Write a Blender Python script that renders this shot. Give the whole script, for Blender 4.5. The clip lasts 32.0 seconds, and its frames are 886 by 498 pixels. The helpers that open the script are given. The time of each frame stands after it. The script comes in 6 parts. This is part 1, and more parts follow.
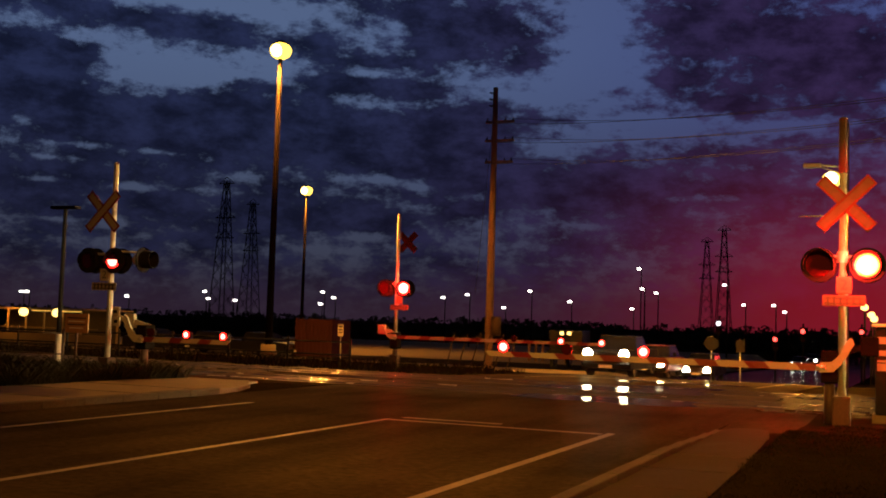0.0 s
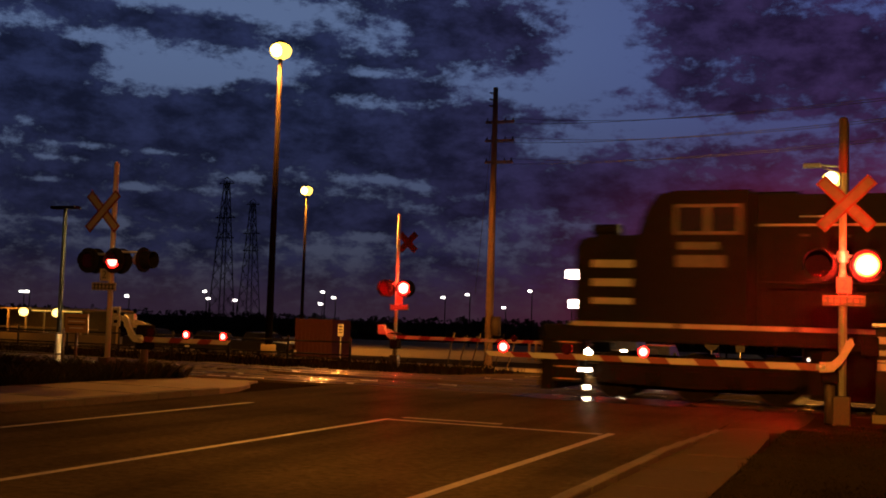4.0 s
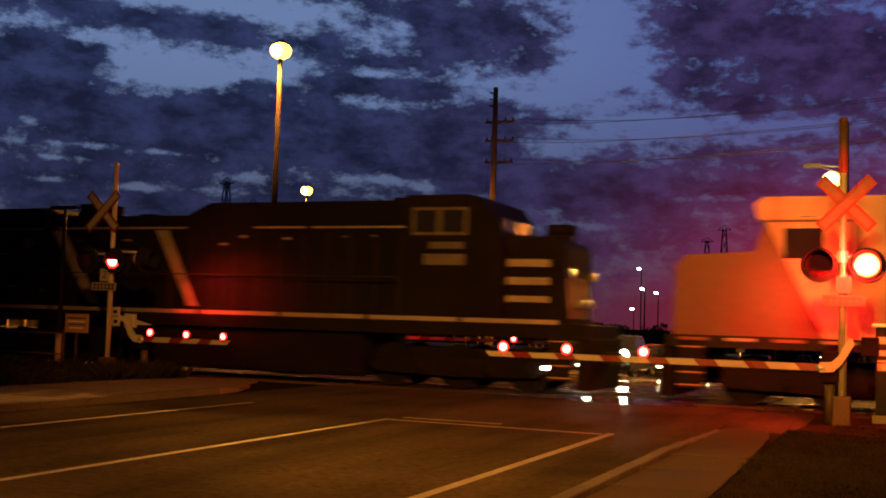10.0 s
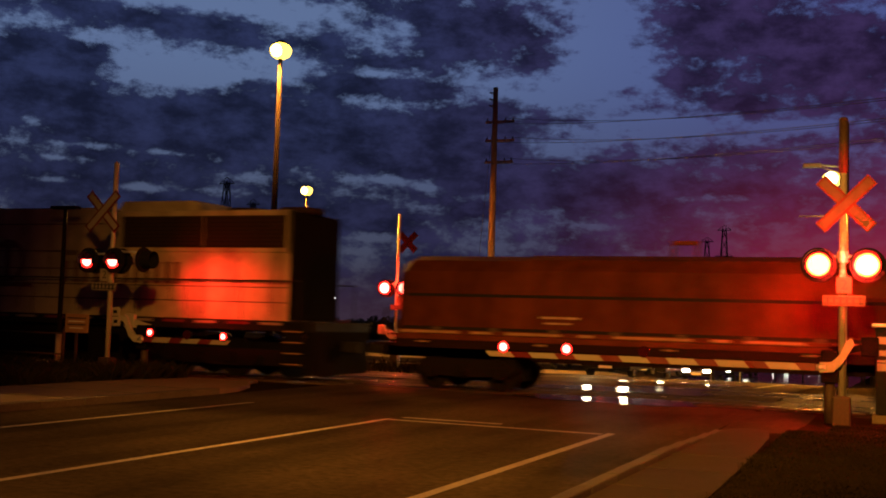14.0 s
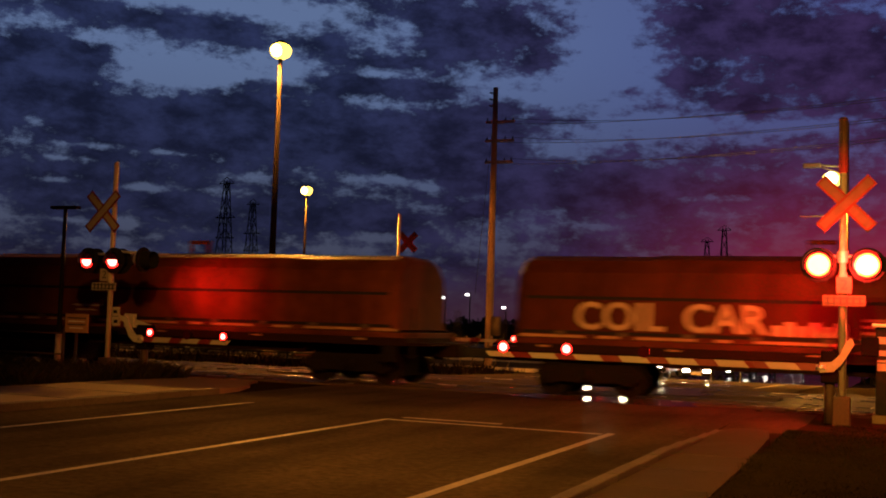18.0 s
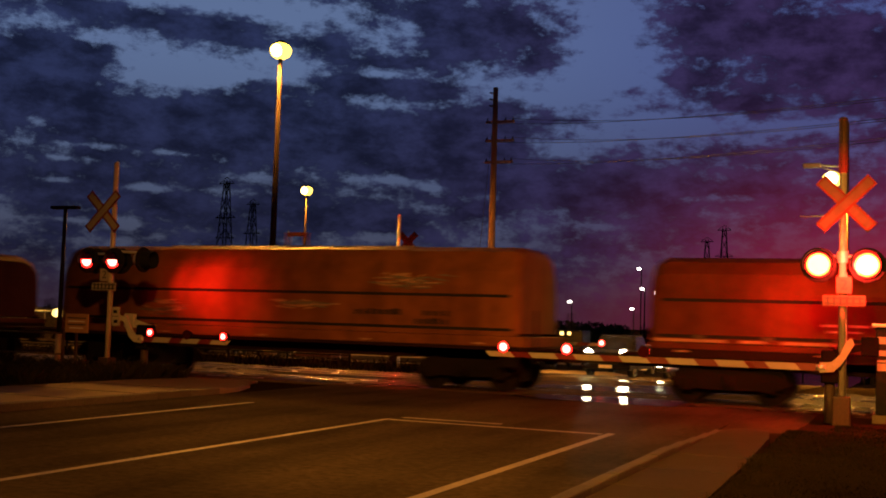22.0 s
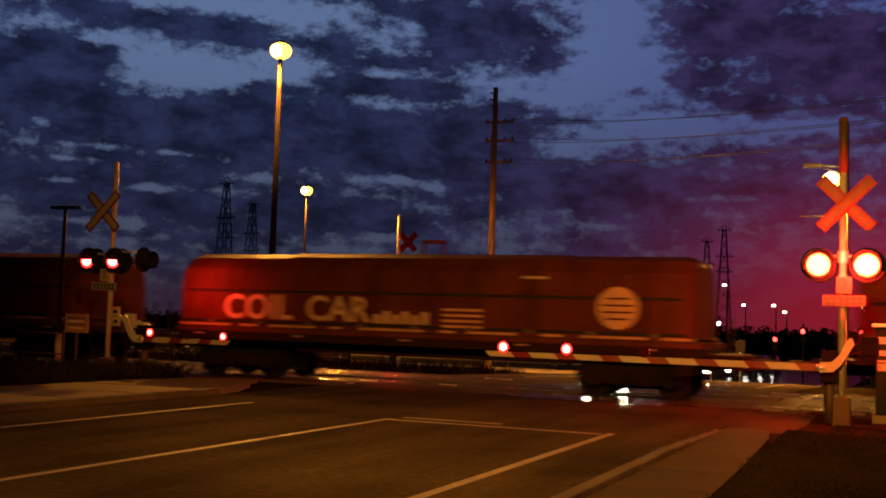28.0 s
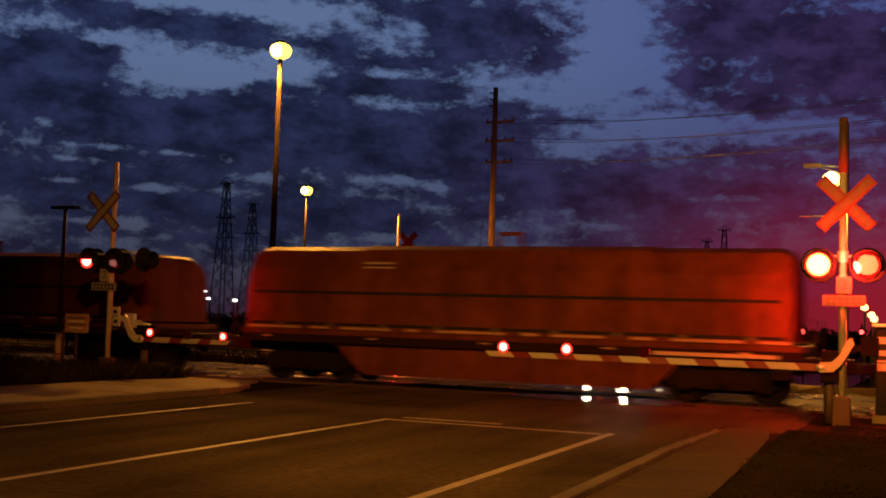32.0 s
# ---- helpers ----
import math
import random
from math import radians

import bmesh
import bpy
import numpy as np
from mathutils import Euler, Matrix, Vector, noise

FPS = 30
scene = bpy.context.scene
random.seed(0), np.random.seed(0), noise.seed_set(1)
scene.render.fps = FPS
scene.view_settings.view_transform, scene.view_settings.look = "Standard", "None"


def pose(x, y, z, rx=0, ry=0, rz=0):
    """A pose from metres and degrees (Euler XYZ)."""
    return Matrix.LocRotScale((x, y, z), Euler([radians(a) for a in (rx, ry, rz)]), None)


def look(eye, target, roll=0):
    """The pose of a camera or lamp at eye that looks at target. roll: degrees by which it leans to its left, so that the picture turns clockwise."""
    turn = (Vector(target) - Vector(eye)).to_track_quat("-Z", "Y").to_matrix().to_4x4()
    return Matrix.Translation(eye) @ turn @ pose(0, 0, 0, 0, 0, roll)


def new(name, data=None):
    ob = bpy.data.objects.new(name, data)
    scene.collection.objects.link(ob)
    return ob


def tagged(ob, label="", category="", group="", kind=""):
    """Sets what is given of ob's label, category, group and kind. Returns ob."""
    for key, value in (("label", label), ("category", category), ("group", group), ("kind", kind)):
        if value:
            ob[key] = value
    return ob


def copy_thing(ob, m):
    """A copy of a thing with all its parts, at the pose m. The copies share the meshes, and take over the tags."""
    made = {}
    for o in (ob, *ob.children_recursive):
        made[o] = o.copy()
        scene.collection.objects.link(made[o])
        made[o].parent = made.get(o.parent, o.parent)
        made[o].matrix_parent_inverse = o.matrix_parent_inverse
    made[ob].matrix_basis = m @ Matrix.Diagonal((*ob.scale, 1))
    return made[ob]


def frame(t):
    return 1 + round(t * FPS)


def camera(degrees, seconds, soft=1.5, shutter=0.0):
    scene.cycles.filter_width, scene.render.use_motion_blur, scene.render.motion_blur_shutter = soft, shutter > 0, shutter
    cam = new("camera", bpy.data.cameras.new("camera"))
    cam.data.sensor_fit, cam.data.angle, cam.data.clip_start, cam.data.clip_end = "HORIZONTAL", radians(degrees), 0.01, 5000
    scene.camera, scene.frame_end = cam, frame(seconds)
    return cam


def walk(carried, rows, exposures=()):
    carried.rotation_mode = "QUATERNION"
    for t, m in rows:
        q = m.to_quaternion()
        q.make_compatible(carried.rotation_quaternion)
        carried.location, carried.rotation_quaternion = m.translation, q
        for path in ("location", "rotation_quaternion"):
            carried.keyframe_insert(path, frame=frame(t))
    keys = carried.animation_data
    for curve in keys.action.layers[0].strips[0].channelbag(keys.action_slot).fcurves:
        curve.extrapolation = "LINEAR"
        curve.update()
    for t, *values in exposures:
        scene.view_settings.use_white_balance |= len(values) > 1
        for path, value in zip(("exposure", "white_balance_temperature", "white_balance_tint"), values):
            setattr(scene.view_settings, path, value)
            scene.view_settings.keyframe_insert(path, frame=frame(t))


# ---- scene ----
cam = camera(43.69, 32.0, soft=1.9, shutter=0.9)

# ---- camera: it stands still on the verge beside the road ----
EYE = Vector((0.0, 0.0, 1.58))
YAW, PITCH = radians(22.766), radians(3.814)
AIM = Vector((-math.sin(YAW) * math.cos(PITCH), math.cos(YAW) * math.cos(PITCH), math.sin(PITCH)))
STAND = look(EYE, EYE + AIM, 1.81)
# the exposure rises while the dark train fills the view
EXPOSURE = [(0.0, 0.0), (3.3, 0.0), (4.6, 0.4), (5.6, 0.62), (9.0, 0.75), (10.3, 0.72), (12.0, 0.5), (13.5, 0.4), (20.0, 0.36), (32.0, 0.33)]
walk(cam, [(0.0, STAND), (32.0, STAND)], EXPOSURE)

# ---- world: the last light of dusk behind the clouds ----
world = bpy.data.worlds.new("dusk")
scene.world = world
world.use_nodes = True
wn = world.node_tree.nodes
sky_node = wn.new("ShaderNodeTexSky")
sky_node.sky_type = "NISHITA"
sky_node.sun_disc = False
sky_node.sun_elevation = radians(-3.0)
sky_node.sun_rotation = radians(-40.0)
wn["Background"].inputs["Strength"].default_value = 0.1
world.node_tree.links.new(sky_node.outputs["Color"], wn["Background"].inputs["Color"])


def lamp(name, kind, m, power, colour, size=0.3, cone=90.0, blend=0.5):
    data = bpy.data.lights.new(name, kind)
    data.energy, data.color = power, colour
    if kind == "AREA":
        data.size = size
    else:
        data.shadow_soft_size = size
    if kind == "SPOT":
        data.spot_size, data.spot_blend = radians(cone), blend
    ob = new(name, data)
    ob.matrix_world = m
    return ob


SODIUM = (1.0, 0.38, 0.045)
# two assumed street lamps, unseen on the near verge behind the tripod
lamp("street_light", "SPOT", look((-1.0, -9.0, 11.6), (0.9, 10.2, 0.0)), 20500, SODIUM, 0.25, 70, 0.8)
# added to light the train's side, its cone trimmed at the left
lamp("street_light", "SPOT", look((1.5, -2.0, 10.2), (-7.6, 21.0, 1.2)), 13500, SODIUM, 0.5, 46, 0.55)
# the two tall lot lamps and the lamp over the far right kerb
lamp("lot_light", "SPOT", pose(-24.56, 39.6, 12.2), 14000, SODIUM, 0.3, 166, 0.3)
lamp("lot_light", "SPOT", pose(-46.05, 79.6, 11.5), 8000, SODIUM, 0.3, 140, 0.5)
lamp("street_light", "SPOT", pose(-2.75, 44.7, 7.0), 13000, SODIUM, 0.2, 164, 0.3)
# red light of the signals: forwards over the verge, and backwards on what passes behind them
RED = (1.0, 0.022, 0.012)
for x, y, aim_x, power in ((-17.51, 21.95, -16.1, 720), (-18.1, 21.95, -16.8, 720), (-1.44, 21.55, -2.35, 450), (-0.75, 21.55, -1.95, 450)):
    lamp("signal_beam", "SPOT", look((x, y, 2.83), (aim_x, 23.84, 2.25)), power, RED, 0.05, 52, 1.0)
lamp("signal_beam", "SPOT", look((-17.2, 21.95, 2.83), (-16.4, 23.9, 2.2)), 130, RED, 0.1, 120, 1.0)
lamp("signal_beam", "SPOT", look((-1.1, 21.35, 2.83), (-3.4, 23.9, 2.3)), 820, RED, 0.12, 160, 1.0)
lamp("signal_beam", "POINT", pose(-0.85, 20.46, 2.80), 920, RED, 0.12)
lamp("signal_beam", "SPOT", look((-16.7, 35.5, 2.83), (-13.0, 18.0, 0.0)), 900, RED, 0.12, 120, 1.0)
lamp("signal_beam", "POINT", pose(-16.52, 35.35, 2.85), 500, RED, 0.12)

# ---- materials ----


def nodes_of(name):
    m = bpy.data.materials.new(name)
    m.use_nodes = True
    return m, m.node_tree.nodes, m.node_tree.links, m.node_tree.nodes["Principled BSDF"]


def surface(name, colour, rough=0.6, metal=0.0, grain=12.0, vary=0.25, bump=0.15, stain=0.8, rough_vary=0.15, by_object=0.0, spec=0.5, streak=0.0):
    """A painted, stony or metal surface: base colour varied at two scales, with fine relief."""
    m, n, l, b = nodes_of(name)
    tc = n.new("ShaderNodeTexCoord")
    fine, broad = n.new("ShaderNodeTexNoise"), n.new("ShaderNodeTexNoise")
    fine.inputs["Scale"].default_value, fine.inputs["Detail"].default_value = grain, 6.0
    broad.inputs["Scale"].default_value, broad.inputs["Detail"].default_value = stain, 4.0
    for k in (fine, broad):
        l.new(tc.outputs["Object"], k.inputs["Vector"])
    add = n.new("ShaderNodeMath")
    add.operation = "ADD"
    l.new(fine.outputs["Fac"], add.inputs[0])
    l.new(broad.outputs["Fac"], add.inputs[1])
    mr = n.new("ShaderNodeMapRange")
    mr.inputs["From Min"].default_value, mr.inputs["From Max"].default_value = 0.6, 1.4
    mr.inputs["To Min"].default_value, mr.inputs["To Max"].default_value = 1.0 - vary, 1.0 + vary
    l.new(add.outputs[0], mr.inputs["Value"])
    value = mr.outputs["Result"]
    if by_object:
        info = n.new("ShaderNodeObjectInfo")
        r = n.new("ShaderNodeMapRange")
        r.inputs["To Min"].default_value, r.inputs["To Max"].default_value = 1.0 - by_object, 1.0 + by_object
        l.new(info.outputs["Random"], r.inputs["Value"])
        mul = n.new("ShaderNodeMath")
        mul.operation = "MULTIPLY"
        l.new(value, mul.inputs[0])
        l.new(r.outputs["Result"], mul.inputs[1])
        value = mul.outputs[0]
    if streak:
        # rain-washed grime that runs down the side
        mp = n.new("ShaderNodeMapping")
        mp.inputs["Scale"].default_value = (1.3, 1.3, 0.16)
        l.new(tc.outputs["Object"], mp.inputs["Vector"])
        run_down = n.new("ShaderNodeTexNoise")
        run_down.inputs["Scale"].default_value, run_down.inputs["Detail"].default_value = 1.1, 9.0
        l.new(mp.outputs["Vector"], run_down.inputs["Vector"])
        sr = n.new("ShaderNodeMapRange")
        sr.inputs["From Min"].default_value, sr.inputs["From Max"].default_value = 0.42, 0.68
        sr.inputs["To Min"].default_value, sr.inputs["To Max"].default_value = 1.0, 1.0 - streak
        l.new(run_down.outputs["Fac"], sr.inputs["Value"])
        mul = n.new("ShaderNodeMath")
        mul.operation = "MULTIPLY"
        l.new(value, mul.inputs[0])
        l.new(sr.outputs["Result"], mul.inputs[1])
        value = mul.outputs[0]
    vm = n.new("ShaderNodeVectorMath")
    vm.operation = "SCALE"
    vm.inputs[0].default_value = colour
    l.new(value, vm.inputs["Scale"])
    l.new(vm.outputs["Vector"], b.inputs["Base Color"])
    rr = n.new("ShaderNodeMapRange")
    rr.inputs["From Min"].default_value, rr.inputs["From Max"].default_value = 0.3, 0.7
    rr.inputs["To Min"].default_value, rr.inputs["To Max"].default_value = max(0.03, rough - rough_vary), min(1.0, rough + rough_vary)
    l.new(broad.outputs["Fac"], rr.inputs["Value"])
    l.new(rr.outputs["Result"], b.inputs["Roughness"])
    b.inputs["Metallic"].default_value = metal
    b.inputs["Specular IOR Level"].default_value = spec
    if bump:
        bp = n.new("ShaderNodeBump")
        bp.inputs["Strength"].default_value, bp.inputs["Distance"].default_value = bump, 0.02
        l.new(fine.outputs["Fac"], bp.inputs["Height"])
        l.new(bp.outputs["Normal"], b.inputs["Normal"])
    return m


def glow(name, colour, strength):
    m, n, l, b = nodes_of(name)
    b.inputs["Base Color"].default_value = (*colour, 1)
    b.inputs["Emission Color"].default_value = (*colour, 1)
    b.inputs["Emission Strength"].default_value = strength
    b.inputs["Roughness"].default_value = 0.3
    return m


def glassy(name, colour, rough=0.08):
    m, n, l, b = nodes_of(name)
    b.inputs["Base Color"].default_value = (*colour, 1)
    b.inputs["Roughness"].default_value = rough
    b.inputs["Coat Weight"].default_value = 0.15
    return m


def wet_asphalt(name, spec, rough):
    m, n, l, b = nodes_of(name)
    tc = n.new("ShaderNodeTexCoord")
    stone, patch, streak = (n.new("ShaderNodeTexNoise") for _ in range(3))
    l.new(tc.outputs["Object"], stone.inputs["Vector"])
    stone.inputs["Scale"].default_value, stone.inputs["Detail"].default_value = 70.0, 4.0
    l.new(tc.outputs["Object"], patch.inputs["Vector"])
    patch.inputs["Scale"].default_value, patch.inputs["Detail"].default_value = 0.35, 5.0
    mp = n.new("ShaderNodeMapping")
    mp.inputs["Scale"].default_value = (1.2, 0.12, 1.0)
    l.new(tc.outputs["Object"], mp.inputs["Vector"])
    l.new(mp.outputs["Vector"], streak.inputs["Vector"])
    streak.inputs["Scale"].default_value, streak.inputs["Detail"].default_value = 1.0, 4.0
    # both tones browned to take in some of the sodium light's tint
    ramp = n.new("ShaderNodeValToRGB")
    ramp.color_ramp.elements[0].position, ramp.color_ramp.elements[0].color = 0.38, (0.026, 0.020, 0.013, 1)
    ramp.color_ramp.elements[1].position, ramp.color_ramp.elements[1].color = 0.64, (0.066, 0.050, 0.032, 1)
    mix = n.new("ShaderNodeMath")
    mix.operation = "MULTIPLY_ADD"
    l.new(patch.outputs["Fac"], mix.inputs[0])
    mix.inputs[1].default_value = 0.5
    half = n.new("ShaderNodeMath")
    half.operation = "MULTIPLY"
    half.inputs[1].default_value = 0.5
    l.new(streak.outputs["Fac"], half.inputs[0])
    l.new(half.outputs[0], mix.inputs[2])
    l.new(mix.outputs[0], ramp.inputs["Fac"])
    grit = n.new("ShaderNodeTexNoise")
    grit.inputs["Scale"].default_value, grit.inputs["Detail"].default_value, grit.inputs["Roughness"].default_value = 9.0, 8.0, 0.75
    l.new(tc.outputs["Object"], grit.inputs["Vector"])
    gr = n.new("ShaderNodeMapRange")
    gr.inputs["From Min"].default_value, gr.inputs["From Max"].default_value = 0.3, 0.7
    gr.inputs["To Min"].default_value, gr.inputs["To Max"].default_value = 0.55, 1.45
    l.new(grit.outputs["Fac"], gr.inputs["Value"])
    shade = n.new("ShaderNodeVectorMath")
    shade.operation = "SCALE"
    l.new(ramp.outputs["Color"], shade.inputs[0])
    l.new(gr.outputs["Result"], shade.inputs["Scale"])
    l.new(shade.outputs["Vector"], b.inputs["Base Color"])
    rr = n.new("ShaderNodeMapRange")
    rr.inputs["From Min"].default_value, rr.inputs["From Max"].default_value = 0.52, 0.76
    rr.inputs["To Min"].default_value, rr.inputs["To Max"].default_value = rough
    b.inputs["Specular IOR Level"].default_value = spec
    l.new(mix.outputs[0], rr.inputs["Value"])
    l.new(rr.outputs["Result"], b.inputs["Roughness"])
    bp = n.new("ShaderNodeBump")
    bp.inputs["Strength"].default_value, bp.inputs["Distance"].default_value = 0.25, 0.006
    l.new(stone.outputs["Fac"], bp.inputs["Height"])
    l.new(bp.outputs["Normal"], b.inputs["Normal"])
    return m


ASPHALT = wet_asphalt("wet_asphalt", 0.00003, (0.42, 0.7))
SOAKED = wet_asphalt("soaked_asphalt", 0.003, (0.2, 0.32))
CONCRETE = surface("pale_concrete", (0.15, 0.112, 0.070), 0.8, grain=30, vary=0.25, stain=0.6, bump=0.2, spec=0.05)
VERGECONCRETE = surface("dark_verge_concrete", (0.046, 0.036, 0.024), 0.7, grain=30, vary=0.3, stain=0.6, bump=0.2, spec=0.01)
LOTPAVE = surface("pale_lot_concrete", (0.34, 0.27, 0.16), 0.8, grain=12, vary=0.25, stain=0.12, bump=0.1, spec=0.02)
KERB = surface("kerb_concrete", (0.075, 0.066, 0.052), 0.8, grain=25, vary=0.3, stain=1.2, bump=0.25, by_object=0.12, spec=0.05)
ROADPAINT = surface("worn_road_paint", (0.19, 0.165, 0.12), 0.6, grain=22, vary=0.6, stain=2.5, bump=0.1, spec=0.05)
SOIL = surface("dark_grassy_soil", (0.019, 0.013, 0.006), 0.95, grain=6, vary=0.4, stain=0.2, bump=0.25, spec=0.0)
GRASS = surface("grass_blades", (0.014, 0.010, 0.004), 0.9, grain=3, vary=0.5, stain=0.5, bump=0.0, spec=0.0)
BALLAST = surface("ballast_stone", (0.030, 0.022, 0.016), 0.9, grain=14, vary=0.5, stain=0.6, bump=0.9, spec=0.05)
RAIL = surface("polished_rail", (0.42, 0.40, 0.38), 0.2, 1.0, grain=20, vary=0.2, bump=0.05)
RUST = surface("rusty_steel", (0.06, 0.035, 0.02), 0.7, 0.4, grain=20, vary=0.4)
RUBBER = surface("wet_rubber_panel", (0.056, 0.042, 0.028), 0.75, grain=25, vary=0.3, bump=0.12, rough_vary=0.1, spec=0.0005)
WATER = surface("shallow_wet_film", (0.045, 0.034, 0.022), 0.17, grain=4, vary=0.2, bump=0.05, stain=1.5, rough_vary=0.06, spec=0.0006)
GALV = surface("galvanised_steel", (0.50, 0.49, 0.46), 0.45, 0.55, grain=20, vary=0.2)
GATEGREY = surface("greyed_white_paint", (0.30, 0.26, 0.20), 0.55, grain=12, vary=0.25, bump=0.06)
ALU = surface("white_painted_metal", (0.34, 0.32, 0.27), 0.45, grain=15, vary=0.15, bump=0.05)
BLACK = surface("black_painted_metal", (0.012, 0.011, 0.011), 0.65, grain=15, vary=0.3, bump=0.08, spec=0.03)
DARKSTEEL = surface("dark_steel", (0.016, 0.014, 0.013), 0.75, 0.0, grain=12, vary=0.35, spec=0.05)
REDREFL = surface("red_reflective_sheet", (0.11, 0.014, 0.010), 0.35, grain=20, vary=0.15, bump=0.03)
WHITEREFL = surface("white_reflective_sheet", (0.26, 0.235, 0.19), 0.4, grain=20, vary=0.12, bump=0.03)
WOOD = surface("weathered_pole_wood", (0.19, 0.11, 0.07), 0.85, grain=18, vary=0.4, stain=1.5, bump=0.4)
SLEEPER = surface("tarred_sleeper_wood", (0.026, 0.019, 0.014), 0.9, grain=18, vary=0.4, stain=1.5, bump=0.4, spec=0.05)
SIGNWHITE = surface("sign_face_white", (0.66, 0.62, 0.52), 0.5, grain=8, vary=0.1, bump=0.0)
SIGNORANGE = surface("sign_face_orange", (0.34, 0.18, 0.075), 0.5, grain=8, vary=0.15, bump=0.0)
# sign sheets darkened: the dim light on them is put into the colour
DARKSIGN = surface("darkened_sign_sheet", (0.095, 0.072, 0.045), 0.6, grain=8, vary=0.25, stain=3.0, bump=0.0, spec=0.2)
DARKRED = surface("darkened_red_edge", (0.12, 0.025, 0.014), 0.6, grain=8, vary=0.25, bump=0.0, spec=0.2)
UNDER = surface("near_black_metal", (0.008, 0.006, 0.005), 0.85, grain=10, vary=0.4, spec=0.005)
WEEDS = surface("dry_weeds", (0.015, 0.012, 0.005), 0.8, grain=3, vary=0.5, stain=0.5, bump=0.0, spec=0.08)
INK = surface("black_sign_ink", (0.02, 0.018, 0.016), 0.5, grain=8, vary=0.1, bump=0.0)
LENSOFF = glassy("unlit_red_lens", (0.035, 0.004, 0.004))
REDHOT = glow("lit_red_lens", (1.0, 0.012, 0.008), 6.0)
REDWARM = glow("lit_lamp_rim", (1.0, 0.30, 0.03), 6.0)
REDCORE = glow("lit_lamp_core", (1.0, 0.72, 0.27), 2.6)
REDDOT = glow("lit_gate_lamp", (1.0, 0.012, 0.008), 9.0)
REDDOTCORE = glow("lit_gate_lamp_core", (1.0, 0.34, 0.26), 5.0)
SODIUMGLOW = glow("sodium_lamp_glass", (1.0, 0.62, 0.08), 3.2)
SODIUMCORE = glow("sodium_lamp_core", (1.0, 0.90, 0.45), 6.0)
STEPGLOW = glow("ground_lamp_glass", (1.0, 0.84, 0.55), 26.0)
WHITEGLOW = glow("white_lamp_glass", (1.0, 0.93, 0.82), 6.0)
WARMGLOW = glow("warm_lamp_glass", (1.0, 0.66, 0.18), 3.5)
STRIPGLOW = glow("dim_strip_glass", (1.0, 0.55, 0.10), 0.8)
TRAINBEAM = glow("locomotive_beam", (1.0, 0.72, 0.30), 150000.0)
HEADGLOW = glow("headlamp_glass", (1.0, 0.84, 0.48), 190.0)
HEADFAR = glow("distant_headlamp_glass", (1.0, 0.93, 0.75), 14.0)
COOLGLOW = glow("cool_signal_glass", (0.8, 0.95, 1.0), 5.0)
TAILRED = glow("small_red_glass", (1.0, 0.05, 0.04), 6.0)
LOCOBLACK = surface("loco_black_paint", (0.0085, 0.007, 0.0065), 0.42, grain=6, vary=0.35, stain=0.5, bump=0.06, spec=0.01)
LOCOWHITE = surface("loco_white_paint", (0.18, 0.155, 0.12), 0.55, grain=5, vary=0.35, stain=0.9, bump=0.05)
CREAM = surface("dirty_cream_paint", (0.33, 0.28, 0.185), 0.6, grain=3.5, vary=0.28, stain=0.55, bump=0.08, streak=0.5, spec=0.3)
MAROON = surface("maroon_paint", (0.075, 0.015, 0.011), 0.6, grain=6, vary=0.25, stain=0.6, bump=0.06)
FADEDMAROON = surface("faded_maroon_paint", (0.085, 0.032, 0.02), 0.65, grain=5, vary=0.4, stain=1.2, bump=0.03)
SEAM = surface("dark_panel_seam", (0.05, 0.035, 0.022), 0.7, grain=6, vary=0.2, bump=0.0)
GRILLE = surface("dark_grille", (0.024, 0.014, 0.011), 0.7, grain=20, vary=0.3, spec=0.06)
COILBROWN = surface("coil_cover_brown", (0.074, 0.020, 0.008), 0.6, grain=3, vary=0.4, stain=0.5, bump=0.08, by_object=0.12, streak=0.4, spec=0.02)
COILTAN = surface("coil_cover_tan", (0.125, 0.045, 0.016), 0.55, grain=3, vary=0.32, stain=0.5, bump=0.08, streak=0.4, spec=0.02)
EMBLEM = surface("worn_emblem_paint", (0.26, 0.17, 0.105), 0.55, grain=5, vary=0.3, stain=1.5, bump=0.0, spec=0.2)
DIMLETTER = surface("worn_lettering", (0.22, 0.13, 0.075), 0.6, grain=5, vary=0.35, stain=1.5, bump=0.0, spec=0.2)
GREYLETTER = surface("grey_lettering", (0.075, 0.068, 0.06), 0.6, grain=5, vary=0.3, stain=1.5, bump=0.0, spec=0.1)
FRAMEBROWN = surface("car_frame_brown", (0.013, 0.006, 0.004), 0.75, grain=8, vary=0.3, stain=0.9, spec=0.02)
COILDARK = surface("coil_cover_dark_brown", (0.056, 0.015, 0.008), 0.6, grain=3, vary=0.28, stain=0.5, bump=0.08, by_object=0.12, streak=0.4, spec=0.02)
LETTER = surface("faded_lettering", (0.25, 0.185, 0.125), 0.5, grain=5, vary=0.2, stain=1.5, bump=0.0)
TYRE = surface("tyre_rubber", (0.018, 0.018, 0.018), 0.85, grain=30, vary=0.2)
CARGLASS = glassy("dark_car_glass", (0.012, 0.012, 0.014))
CARDARK = surface("dark_car_paint", (0.006, 0.0052, 0.005), 0.45, grain=4, vary=0.1, bump=0.0)
CARGREY = surface("grey_car_paint", (0.018, 0.016, 0.015), 0.4, 0.3, grain=4, vary=0.1, bump=0.0)
CARRED = surface("red_car_paint", (0.10, 0.014, 0.010), 0.35, grain=4, vary=0.1, bump=0.0)
